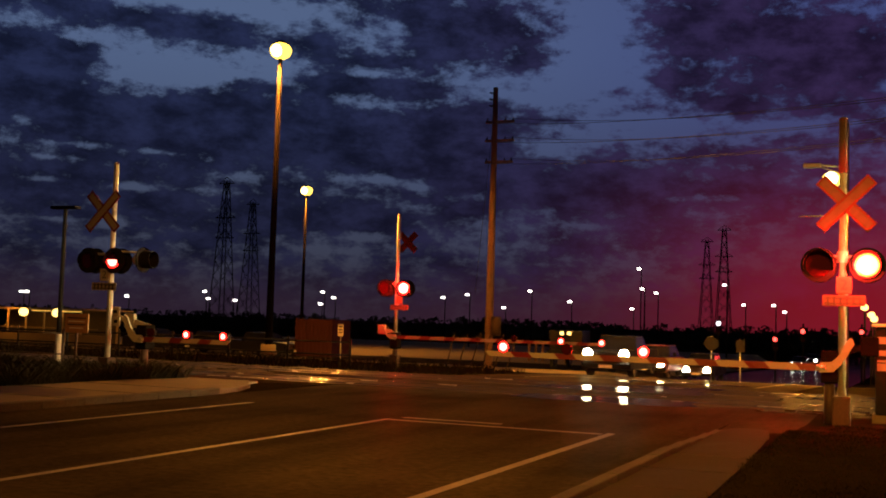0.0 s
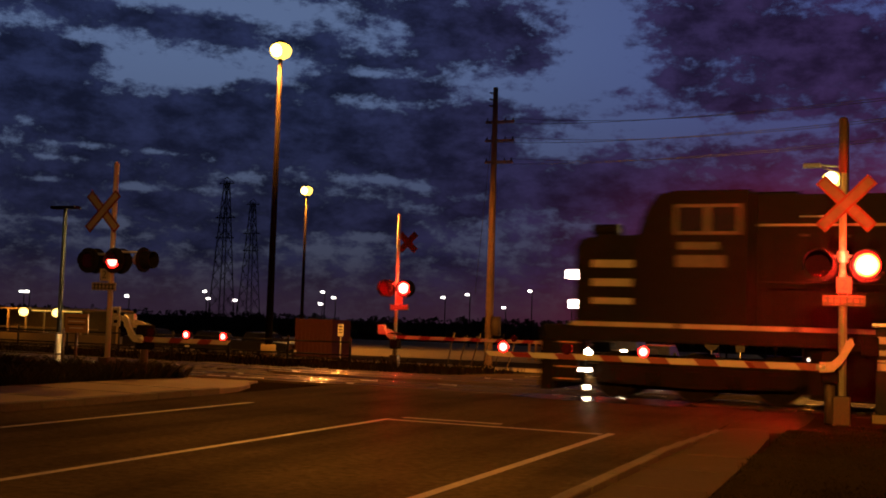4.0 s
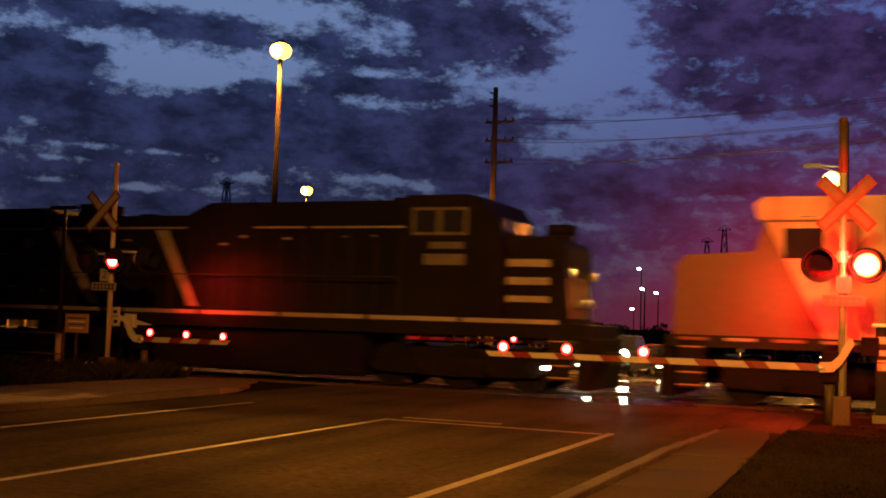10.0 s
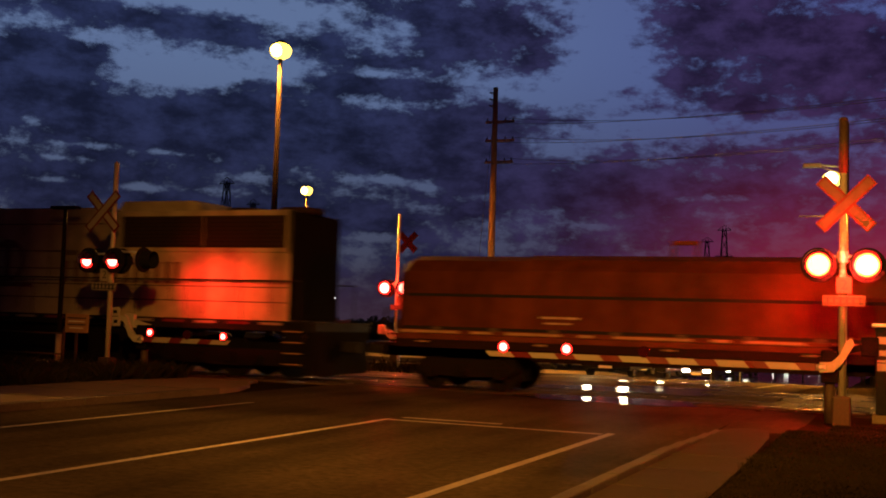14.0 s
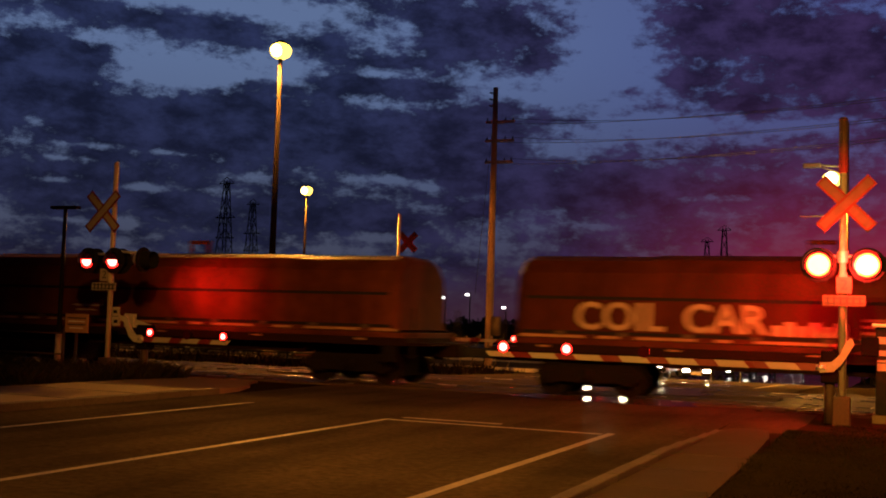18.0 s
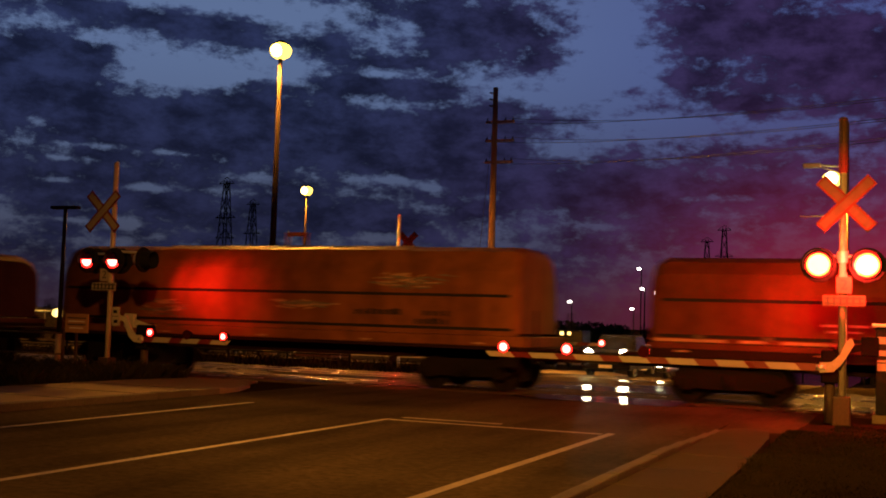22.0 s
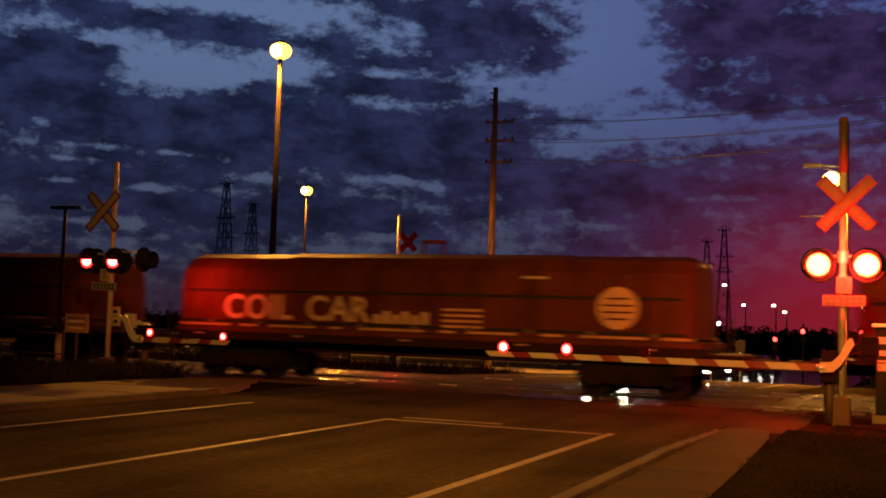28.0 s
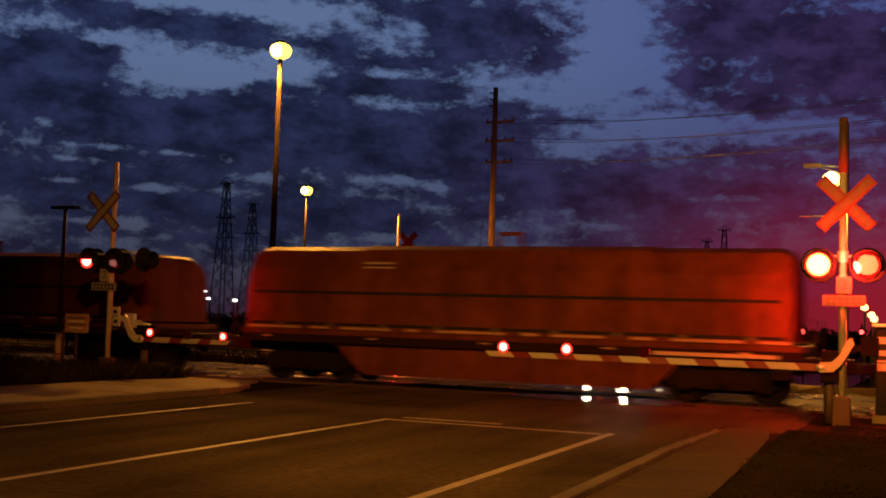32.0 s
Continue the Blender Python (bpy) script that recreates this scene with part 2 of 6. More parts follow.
CHROME = surface("chrome_trim", (0.7, 0.7, 0.7), 0.2, 1.0, grain=8, vary=0.1, bump=0.0)
LEAVES = surface("dark_foliage", (0.030, 0.036, 0.014), 0.8, grain=1.5, vary=0.5, stain=0.1, bump=0.0)
WALLTAN = surface("tan_render_wall", (0.15, 0.11, 0.06), 0.8, grain=4, vary=0.2, stain=0.3)
SANDY = surface("pale_concrete_barrier", (0.36, 0.26, 0.13), 0.85, grain=5, vary=0.25, stain=0.3)
WIRE = surface("black_cable", (0.012, 0.012, 0.014), 0.6, grain=10, vary=0.1, bump=0.0)

# ---- mesh helpers ----


def box(bm, x0, x1, y0, y1, z0, z1, bevel=0.0):
    v = [bm.verts.new((x, y, z)) for x in (x0, x1) for y in (y0, y1) for z in (z0, z1)]
    fs = [bm.faces.new([v[i] for i in q]) for q in ((0, 1, 3, 2), (4, 6, 7, 5), (0, 4, 5, 1), (2, 3, 7, 6), (0, 2, 6, 4), (1, 5, 7, 3))]
    if bevel:
        es = list({e for f in fs for e in f.edges})
        bmesh.ops.bevel(bm, geom=es, offset=bevel, segments=2, affect="EDGES", profile=0.6)
    return bm


def tube(bm, a, b, r0, r1=None, n=12, caps=True):
    a, b = Vector(a), Vector(b)
    r1 = r0 if r1 is None else r1
    q = (b - a).to_track_quat("Z", "Y")
    rings = []
    for c, r in ((a, r0), (b, r1)):
        rings.append([bm.verts.new(c + q @ Vector((r * math.cos(2 * math.pi * i / n), r * math.sin(2 * math.pi * i / n), 0))) for i in range(n)])
    for i in range(n):
        f = bm.faces.new((rings[0][i], rings[0][(i + 1) % n], rings[1][(i + 1) % n], rings[1][i]))
        f.smooth = n > 7
    if caps:
        bm.faces.new(rings[0][::-1])
        bm.faces.new(rings[1])
    return bm


def ring(bm, c, axis, r0, r1, depth, n=20):
    """A flat ring (or hood band) between two radii, of some depth along its axis."""
    c, axis = Vector(c), Vector(axis).normalized()
    q = axis.to_track_quat("Z", "Y")
    vs = []
    for r, d in ((r0, 0), (r1, 0), (r1, depth), (r0, depth)):
        vs.append([bm.verts.new(c + q @ Vector((r * math.cos(2 * math.pi * i / n), r * math.sin(2 * math.pi * i / n), d))) for i in range(n)])
    for k in range(4):
        a, b = vs[k], vs[(k + 1) % 4]
        for i in range(n):
            bm.faces.new((a[i], a[(i + 1) % n], b[(i + 1) % n], b[i]))
    return bm


def prism(bm, outline, y0, y1):
    """A side outline in x and z, drawn out from y0 to y1."""
    a = [bm.verts.new((x, y0, z)) for x, z in outline]
    b = [bm.verts.new((x, y1, z)) for x, z in outline]
    n = len(a)
    bm.faces.new(a)
    bm.faces.new(b[::-1])
    for i in range(n):
        bm.faces.new((a[i], b[i], b[(i + 1) % n], a[(i + 1) % n]))
    return bm


def dome(bm, c, r, squash=1.0, rows=5, n=14, up=1):
    """Half a ball, open below."""
    c = Vector(c)
    last = None
    for k in range(rows):
        e = 0.5 * math.pi * k / rows
        ringv = [bm.verts.new(c + Vector((r * math.cos(e) * math.cos(2 * math.pi * i / n), r * math.cos(e) * math.sin(2 * math.pi * i / n), up * squash * r * math.sin(e)))) for i in range(n)]
        if last:
            for i in range(n):
                bm.faces.new((last[i], last[(i + 1) % n], ringv[(i + 1) % n], ringv[i])).smooth = True
        else:
            bm.faces.new(ringv)
        last = ringv
    bm.faces.new(last)
    return bm


def part(name, bm, material, parent=None, label=""):
    me = bpy.data.meshes.new(name)
    bmesh.ops.recalc_face_normals(bm, faces=bm.faces)
    bm.to_mesh(me)
    bm.free()
    me.materials.append(material)
    ob = new(name, me)
    if parent:
        ob.parent = parent
    if label:
        ob["label"] = label
    return ob


def B():
    return bmesh.new()


def thing(name, m, label, category, group="", kind=""):
    ob = new(name)
    ob.empty_display_size = 0.2
    ob.matrix_basis = m
    return tagged(ob, label, category, group, kind)


def lettering(name, text, size, m, material, parent, depth=0.004, spread=1.0, bold=0.0):
    cu = bpy.data.curves.new(name, "FONT")
    cu.body, cu.size, cu.extrude, cu.space_character = text, size, depth, spread
    cu.offset = bold
    cu.align_x, cu.align_y = "CENTER", "CENTER"
    tmp = bpy.data.objects.new(name, cu)
    scene.collection.objects.link(tmp)
    me = bpy.data.meshes.new_from_object(tmp.evaluated_get(bpy.context.evaluated_depsgraph_get()))
    bpy.data.objects.remove(tmp)
    me.materials.clear()
    me.materials.append(material)
    ob = new(name, me)
    ob.parent = parent
    ob.matrix_basis = m
    return ob


def structure(name, bm, material, label, category):
    return tagged(part(name, bm, material), label, category, "", "structure")


def land(y):
    """The ground falls away gently beyond the tracks."""
    if y < 31:
        return 0.0
    return -0.92 * min(1.0, (y - 31) / 31) ** 1.15


def terrain(x, y):
    """The road, and the ground beside it, dips on towards the far junction."""
    side = min(1.0, max(0.0, (x + 15.5) / 2.3)) * min(1.0, max(0.0, (6.0 - x) / 8.5))
    return land(y) - 1.33 * min(1.0, max(0.0, (y - 45) / 77)) * side


# ---- sky: a dome of dusk clouds that drifts ----


def sky_material():
    m = bpy.data.materials.new("dusk_clouds")
    m.use_nodes = True
    n, l = m.node_tree.nodes, m.node_tree.links
    n.remove(n["Principled BSDF"])
    em = n.new("ShaderNodeEmission")
    l.new(em.outputs[0], n["Material Output"].inputs["Surface"])

    def op(kind, a, b=None, c=None):
        k = n.new("ShaderNodeMath")
        k.operation = kind
        for i, v in enumerate((a, b, c)):
            if v is None:
                continue
            if isinstance(v, (int, float)):
                k.inputs[i].default_value = v
            else:
                l.new(v, k.inputs[i])
        return k.outputs[0]

    def blend(f, a, b):
        k = n.new("ShaderNodeMix")
        k.data_type = "RGBA"
        l.new(f, k.inputs[0])
        for i, v in ((6, a), (7, b)):
            if isinstance(v, tuple):
                k.inputs[i].default_value = (*v, 1)
            else:
                l.new(v, k.inputs[i])
        return k.outputs[2]

    def smooth(v, a, b, lo=0.0, hi=1.0):
        k = n.new("ShaderNodeMapRange")
        k.interpolation_type = "SMOOTHSTEP"
        for key, x in (("From Min", a), ("From Max", b), ("To Min", lo), ("To Max", hi)):
            k.inputs[key].default_value = x
        l.new(v, k.inputs["Value"])
        return k.outputs["Result"]

    tc = n.new("ShaderNodeTexCoord")
    nm = n.new("ShaderNodeVectorMath")
    nm.operation = "NORMALIZE"
    l.new(tc.outputs["Object"], nm.inputs[0])
    sp = n.new("ShaderNodeSeparateXYZ")
    l.new(nm.outputs["Vector"], sp.inputs[0])
    az = op("MULTIPLY", op("ARCTAN2", sp.outputs[0], sp.outputs[1]), 57.2958)
    el = op("MULTIPLY", op("ARCSINE", sp.outputs[2]), 57.2958)
    cb = n.new("ShaderNodeCombineXYZ")
    l.new(op("MULTIPLY", az, 0.15), cb.inputs[0])
    l.new(op("MULTIPLY", el, 0.27), cb.inputs[1])
    big, fine, wisp = (n.new("ShaderNodeTexNoise") for _ in range(3))
    for k, sc, de, ro in ((big, 1.3, 9.0, 0.62), (fine, 6.0, 9.0, 0.66), (wisp, 3.0, 9.0, 0.64)):
        k.inputs["Scale"].default_value, k.inputs["Detail"].default_value, k.inputs["Roughness"].default_value = sc, de, ro
        l.new(cb.outputs[0], k.inputs["Vector"])
    cover = op("ADD", op("MULTIPLY", big.outputs["Fac"], 0.48), op("MULTIPLY", fine.outputs["Fac"], 0.52))
    # the great banks and openings of this evening's sky: azimuth, elevation, widths, weight
    for a0, e0, sa, se, w in (*BANKS_WEST, *BANKS_EAST, *OPENINGS, *WISPS):
        da = op("DIVIDE", op("SUBTRACT", az, a0), sa)
        de = op("DIVIDE", op("SUBTRACT", el, e0), se)
        r2 = op("ADD", op("MULTIPLY", da, da), op("MULTIPLY", de, de))
        cover = op("ADD", cover, op("MULTIPLY", op("POWER", 2.7183, op("MULTIPLY", r2, -1.0)), w))
    cloud = smooth(cover, 0.405, 0.56)
    high = smooth(el, 1.0, 15.0)
    # towards the right the sky colours take in the lamps' red veil
    right = smooth(az, -32.0, 0.0)
    clear = blend(high, (0.036, 0.038, 0.062), (0.082, 0.122, 0.235))
    clear = blend(op("MULTIPLY", right, 0.75), clear, blend(high, (0.022, 0.016, 0.044), (0.040, 0.049, 0.185)))
    dark = blend(high, (0.0080, 0.0085, 0.023), (0.0100, 0.0140, 0.041))
    dark = blend(op("MULTIPLY", right, 0.85), dark, (0.019, 0.0098, 0.038))
    lit = smooth(wisp.outputs["Fac"], 0.33, 0.72, 0.6, 1.9)
    vs = n.new("ShaderNodeVectorMath")
    vs.operation = "SCALE"
    l.new(dark, vs.inputs[0])
    l.new(lit, vs.inputs["Scale"])
    col = blend(cloud, clear, vs.outputs["Vector"])
    haze = smooth(el, 0.2, 3.6, 0.8, 0.0)
    col = blend(haze, col, blend(right, (0.026, 0.013, 0.024), (0.060, 0.009, 0.018)))
    # red glare of the right signal lamps, painted into the low sky
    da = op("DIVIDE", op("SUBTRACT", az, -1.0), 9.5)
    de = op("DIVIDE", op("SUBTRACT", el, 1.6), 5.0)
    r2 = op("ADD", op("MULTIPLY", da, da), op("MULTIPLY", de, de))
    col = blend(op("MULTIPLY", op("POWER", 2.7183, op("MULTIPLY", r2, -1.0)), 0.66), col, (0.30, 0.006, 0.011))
    # out of view, overhead and behind, the sky is darkened to cut its light
    col = blend(smooth(el, 18.0, 30.0), col, (0.006, 0.006, 0.013))
    away = op("ABSOLUTE", op("ADD", az, 22.0))
    col = blend(smooth(away, 40.0, 75.0), col, (0.0035, 0.0035, 0.008))
    l.new(col, em.inputs["Color"])
    em.inputs["Strength"].default_value = 1.0
    m.cycles.emission_sampling = "NONE"
    return m


BANKS_WEST = [
    (-43.6, 12.6, 2.0, 0.70, 0.17), (-41.9, 12.3, 1.4, 0.50, 0.17), (-43.9, 11.2, 2.1, 1.26, 0.17), (-39.9, 14.7, 3.5, 0.56, 0.15), (-36.1, 14.3, 2.7, 0.56, 0.15), (-29.7, 14.0, 2.6, 0.39, 0.09),
    (-32.7, 9.7, 9.3, 1.53, 0.24), (-41.6, 9.7, 4.5, 0.84, 0.13), (-33.1, 11.8, 1.9, 0.39, 0.12), (-28.9, 12.3, 1.7, 0.61, 0.15), (-26.8, 13.3, 2.3, 0.31, 0.13), (-26.9, 12.1, 1.9, 0.36, 0.10),
    (-24.2, 11.9, 1.4, 0.50, 0.13), (-24.6, 15.7, 1.4, 0.78, 0.15), (-23.4, 14.1, 1.3, 0.70, 0.14), (-21.2, 15.4, 2.7, 1.12, 0.19), (-18.7, 13.5, 1.2, 0.50, 0.14), (-14.2, 12.0, 1.3, 0.31, 0.10),
]
BANKS_EAST = [
    (-11.0, 12.7, 1.7, 0.45, 0.13), (-9.8, 15.2, 3.0, 1.17, 0.19), (-4.0, 13.6, 3.7, 1.81, 0.19), (-8.1, 11.4, 1.8, 0.42, 0.12), (-20.2, 11.1, 1.7, 0.33, 0.09), (-21.6, 9.4, 2.0, 0.78, 0.14),
    (-18.1, 10.6, 2.0, 0.22, 0.07), (-15.1, 7.1, 9.3, 1.17, 0.17), (-40.1, 6.5, 5.9, 1.95, 0.09), (-24.8, 9.0, 4.2, 1.26, 0.14), (-29.4, 5.4, 5.6, 1.12, 0.10), (-3.2, 9.7, 1.7, 0.84, 0.06),
]
OPENINGS = [
    (-36.3, 12.1, 5.0, 0.89, -0.20), (-32.0, 12.7, 2.6, 0.70, -0.12), (-41.3, 13.4, 2.0, 0.28, -0.12), (-34.4, 15.5, 4.6, 0.45, -0.12), (-43.7, 14.3, 1.4, 0.50, -0.08), (-27.3, 12.7, 1.3, 0.25, -0.10),
    (-26.4, 11.1, 2.4, 0.28, -0.12), (-25.6, 14.8, 0.7, 0.78, -0.10), (-14.9, 14.9, 2.2, 2.09, -0.20), (-15.3, 12.4, 2.3, 1.12, -0.15), (-21.5, 12.3, 1.3, 0.78, -0.10), (-17.6, 9.2, 2.0, 0.50, -0.14),
    (-11.4, 10.2, 5.1, 0.73, -0.14), (-5.3, 10.3, 3.7, 0.50, -0.08), (-5.6, 15.9, 1.7, 0.50, -0.08), (-17.8, 11.8, 1.7, 0.50, -0.08),
]
WISPS = [
    (-43.9, 9.2, 1.0, 0.36, -0.14), (-41.7, 8.2, 1.7, 0.17, -0.12), (-42.9, 7.5, 0.6, 0.14, -0.16), (-37.3, 8.1, 1.7, 0.14, -0.10), (-42.8, 6.4, 0.8, 0.17, -0.18), (-38.6, 6.3, 1.3, 0.20, -0.18),
    (-42.1, 4.5, 1.1, 0.17, -0.16), (-39.6, 4.4, 0.8, 0.25, -0.16), (-26.4, 7.3, 2.0, 0.22, -0.18), (-24.2, 7.0, 1.4, 0.22, -0.14), (-26.9, 4.3, 1.5, 0.28, -0.15), (-21.4, 6.6, 0.8, 0.31, -0.17),
    (-15.2, 5.2, 1.1, 0.17, -0.12), (-10.2, 6.7, 3.9, 0.25, -0.10), (-4.7, 7.4, 1.7, 0.39, -0.09), (-33.5, 7.2, 0.8, 0.20, -0.10), (-35.9, 4.2, 0.7, 0.17, -0.10), (-29.3, 3.6, 1.1, 0.20, -0.10),
]
bm = B()
rows, cols, radius = 24, 72, 3600.0
grid = []
for j in range(rows + 1):
    e = radians(-4 + 94 * (j / rows) ** 1.3)
    grid.append([bm.verts.new((radius * math.cos(e) * math.sin(2 * math.pi * i / cols), radius * math.cos(e) * math.cos(2 * math.pi * i / cols), radius * math.sin(e))) for i in range(cols)])
for j in range(rows):
    for i in range(cols):
        bm.faces.new((grid[j][i], grid[j][(i + 1) % cols], grid[j + 1][(i + 1) % cols], grid[j + 1][i])).smooth = True
bm.faces.new(grid[-1])
sky_dome = structure("backdrop", bm, sky_material(), "deep blue dusk sky with drifting dark violet clouds, red lamp glare painted in", "sky")

# ---- ground, road, tracks ----


def sheet(xs, ys, z_of):
    bm = B()
    g = [[bm.verts.new((x, y, z_of(x, y))) for x in xs] for y in ys]
    for j in range(len(ys) - 1):
        for i in range(len(xs) - 1):
            bm.faces.new((g[j][i], g[j][i + 1], g[j + 1][i + 1], g[j + 1][i]))
    return bm


far_x = [-3300, -1200, -500, -200, -100, -60, -40, -30, -24, -20, -15.5, -13.2, -8, -2.5, 6, 10, 20, 40, 100, 300, 1200, 3300]
far_y = [-3300, -800, -200, -60, -20, 0, 5, 10, 15, 20, 25, 31, 34, 37, 40, 44, 48, 52, 57, 62, 70, 80, 100, 122, 200, 500, 1200, 3300]
structure("ground", sheet(far_x, far_y, lambda x, y: terrain(x, y) - 0.03), SOIL, "dark uneven grassy ground at dusk", "ground")

ROAD_L, ROAD_R = -12.75, -2.79
road_y = [-60, -20, 0, 10, 16, 20, 24, 28, 31, 34, 37, 40, 44]
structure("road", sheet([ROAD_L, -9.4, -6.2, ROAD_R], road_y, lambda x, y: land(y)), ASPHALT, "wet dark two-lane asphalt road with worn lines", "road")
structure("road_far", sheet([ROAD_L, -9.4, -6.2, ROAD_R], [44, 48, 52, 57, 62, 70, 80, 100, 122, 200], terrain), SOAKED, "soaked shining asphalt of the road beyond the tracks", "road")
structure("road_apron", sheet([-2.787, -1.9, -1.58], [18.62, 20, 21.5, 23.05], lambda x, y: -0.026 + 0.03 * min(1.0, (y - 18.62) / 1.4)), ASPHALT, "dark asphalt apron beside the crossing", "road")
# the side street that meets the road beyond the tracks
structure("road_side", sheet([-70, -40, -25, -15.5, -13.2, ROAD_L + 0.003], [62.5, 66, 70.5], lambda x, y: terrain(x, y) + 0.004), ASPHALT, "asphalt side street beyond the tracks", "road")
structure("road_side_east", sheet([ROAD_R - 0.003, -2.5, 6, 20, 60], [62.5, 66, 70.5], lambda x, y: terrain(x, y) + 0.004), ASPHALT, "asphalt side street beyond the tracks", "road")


def line_strip(name, x0, x1, ys, label):
    bm = B()
    for a, b in ys:
        k = max(1, int((b - a) / 4))
        for i in range(k):
            p, q = a + (b - a) * i / k, a + (b - a) * (i + 1) / k
            v = [bm.verts.new(c) for c in ((x0, p, terrain(x0, p) + 0.005), (x1, p, terrain(x1, p) + 0.005), (x1, q, terrain(x1, q) + 0.005), (x0, q, terrain(x0, q) + 0.005))]
            bm.faces.new(v)
    return structure(name, bm, ROADPAINT, label, "road marking")


line_strip("road_line_centre", -7.755, -7.64, [(-20, 16.35), (33.5, 60)], "worn pale centre line on the asphalt")
line_strip("road_line_edge", -4.11, -3.985, [(-20, 16.4), (33.5, 60)], "worn white edge line on the asphalt")
line_strip("road_line_far_edge", -11.17, -11.05, [(-20, 17.6), (33.5, 60)], "worn white edge line on the asphalt")
line_strip("stop_line_front", -7.62, -5.9, [(16.62, 16.78)], "worn white stop line on the asphalt")
line_strip("stop_line_back", -7.62, -4.15, [(16.12, 16.27)], "worn white stop line on the asphalt")
line_strip("stop_line_far", -11.0, -7.8, [(37.4, 37.85)], "worn white stop line beyond the tracks")

# pavements
bm = B()
outline = [(-16.2, -20), (-12.98, -20), (-12.98, 19.3), (-13.15, 20.3), (-13.7, 21.6), (-14.4, 22.6), (-14.6, 23.35), (-16.9, 23.35), (-16.35, 20.5)]
lo = [bm.verts.new((x, y, -0.05)) for x, y in outline]
hi = [bm.verts.new((x, y, 0.105 if y < 18 else 0.105 - 0.09 * (y - 18) / 5.4)) for x, y in outline]
bm.faces.new(hi)
for i in range(len(lo)):
    bm.faces.new((lo[i], lo[(i + 1) % len(lo)], hi[(i + 1) % len(lo)], hi[i]))
path_left = structure("pavement_path", bm, CONCRETE, "broad pale concrete path beside the road", "pavement")
bm = B()
outline = [(-2.63, -20), (-1.60, -20), (-1.60, 9.0), (-1.66, 13.0), (-1.80, 16.6), (-1.98, 18.3), (-2.2, 18.6), (-2.45, 18.5), (-2.58, 18.2), (-2.63, 17.6)]
lo = [bm.verts.new((x, y, -0.06)) for x, y in outline]
hi = [bm.verts.new((x, y, 0.10 if y < 15 else 0.10 - 0.07 * (y - 15) / 3.6)) for x, y in outline]
bm.faces.new(hi)
for i in range(len(lo)):
    bm.faces.new((lo[i], lo[(i + 1) % len(lo)], hi[(i + 1) % len(lo)], hi[i]))
path_right = structure("pavement_verge", bm, VERGECONCRETE, "narrow dark concrete pavement along the kerb", "pavement")
# pavement joints
bm = B()
for k in range(14):
    box(bm, -2.62, -1.68, -6 + 1.5 * k, -5.99 + 1.5 * k, 0.095, 0.1008)
part("joint", bm, VERGECONCRETE, path_right)
bm = B()
for k in range(18):
    box(bm, -16.15, -13.0, -12 + 1.8 * k, -11.98 + 1.8 * k, 0.1, 0.1075)
part("joint", bm, KERB, path_left)
# kerbs in stones
kerb = tagged(new("kerb"), "low grey concrete kerb stones along the road", "kerb", "", "structure")
for side, x0, x1, a, b in (("r", -2.785, -2.64, -8.0, 18.0), ("l", -12.975, -12.75, -6.0, 19.0)):
    bm = B()
    box(bm, x0, x1, 0.006, 0.994, -0.05, 0.125, 0.018)
    me = bpy.data.meshes.new("stone")
    bmesh.ops.recalc_face_normals(bm, faces=bm.faces)
    bm.to_mesh(me)
    bm.free()
    me.materials.append(KERB)
    y = a
    while y < b:
        ob = new("stone", me)
        ob.parent = kerb
        ob.location = (0, y, random.uniform(-0.006, 0.004) - (0.10 * max(0.0, y - 13.0) / 4.5 if side == "r" else 0.0))
        y += 1.0

# ballast and tracks
random.seed(3)
bx = [-400, -150, -80, -50] + [-40 + 0.5 * i for i in range(47)]
structure("ballast_west", sheet(bx, [23.1 + 0.35 * k for k in range(26)], lambda x, y: random.uniform(-0.05, 0.03) - (0.1 if y < 23.3 or y > 31.6 else 0)), BALLAST, "grey crushed stone bed under the tracks", "ballast")
bx = [-2.7 + 0.5 * i for i in range(20)] + [10, 30, 80, 300]
structure("ballast_east", sheet(bx, [23.1 + 0.35 * k for k in range(26)], lambda x, y: random.uniform(-0.05, 0.03) - (0.1 if y < 23.3 or y > 31.6 else 0)), BALLAST, "grey crushed stone bed under the tracks", "ballast")
NEAR_Y, FAR_Y = 25.39, 29.55
for cy in (NEAR_Y, FAR_Y):
    for s in (-1, 1):
        bm = B()
        y = cy + s * 0.7525
        prof = [(-0.065, -0.14), (0.065, -0.14), (0.02, -0.11), (0.012, -0.03), (0.036, -0.02), (0.036, 0.004), (0.030, 0.010), (0.018, 0.0142), (0.0, 0.016), (-0.018, 0.0142), (-0.030, 0.010), (-0.036, 0.004), (-0.036, -0.02), (-0.012, -0.03), (-0.02, -0.11)]
        ra = [bm.verts.new((-400, y + py, pz)) for py, pz in prof]
        rb = [bm.verts.new((300, y + py, pz)) for py, pz in prof]
        for i in range(len(prof)):
            bm.faces.new((ra[i], ra[(i + 1) % len(prof)], rb[(i + 1) % len(prof)], rb[i])).smooth = 5 <= i <= 10
        tagged(part("rail", bm, RAIL), "polished steel rail worn bright by wheels", "rail", "rails of the crossing")
# sleepers near the crossing
bm = B()
box(bm, -0.11, 0.11, -1.3, 1.3, -0.15, 0.012, 0.01)
me_sleeper = bpy.data.meshes.new("sleeper")
bmesh.ops.recalc_face_normals(bm, faces=bm.faces)
bm.to_mesh(me_sleeper)
bm.free()
me_sleeper.materials.append(SLEEPER)
first = None
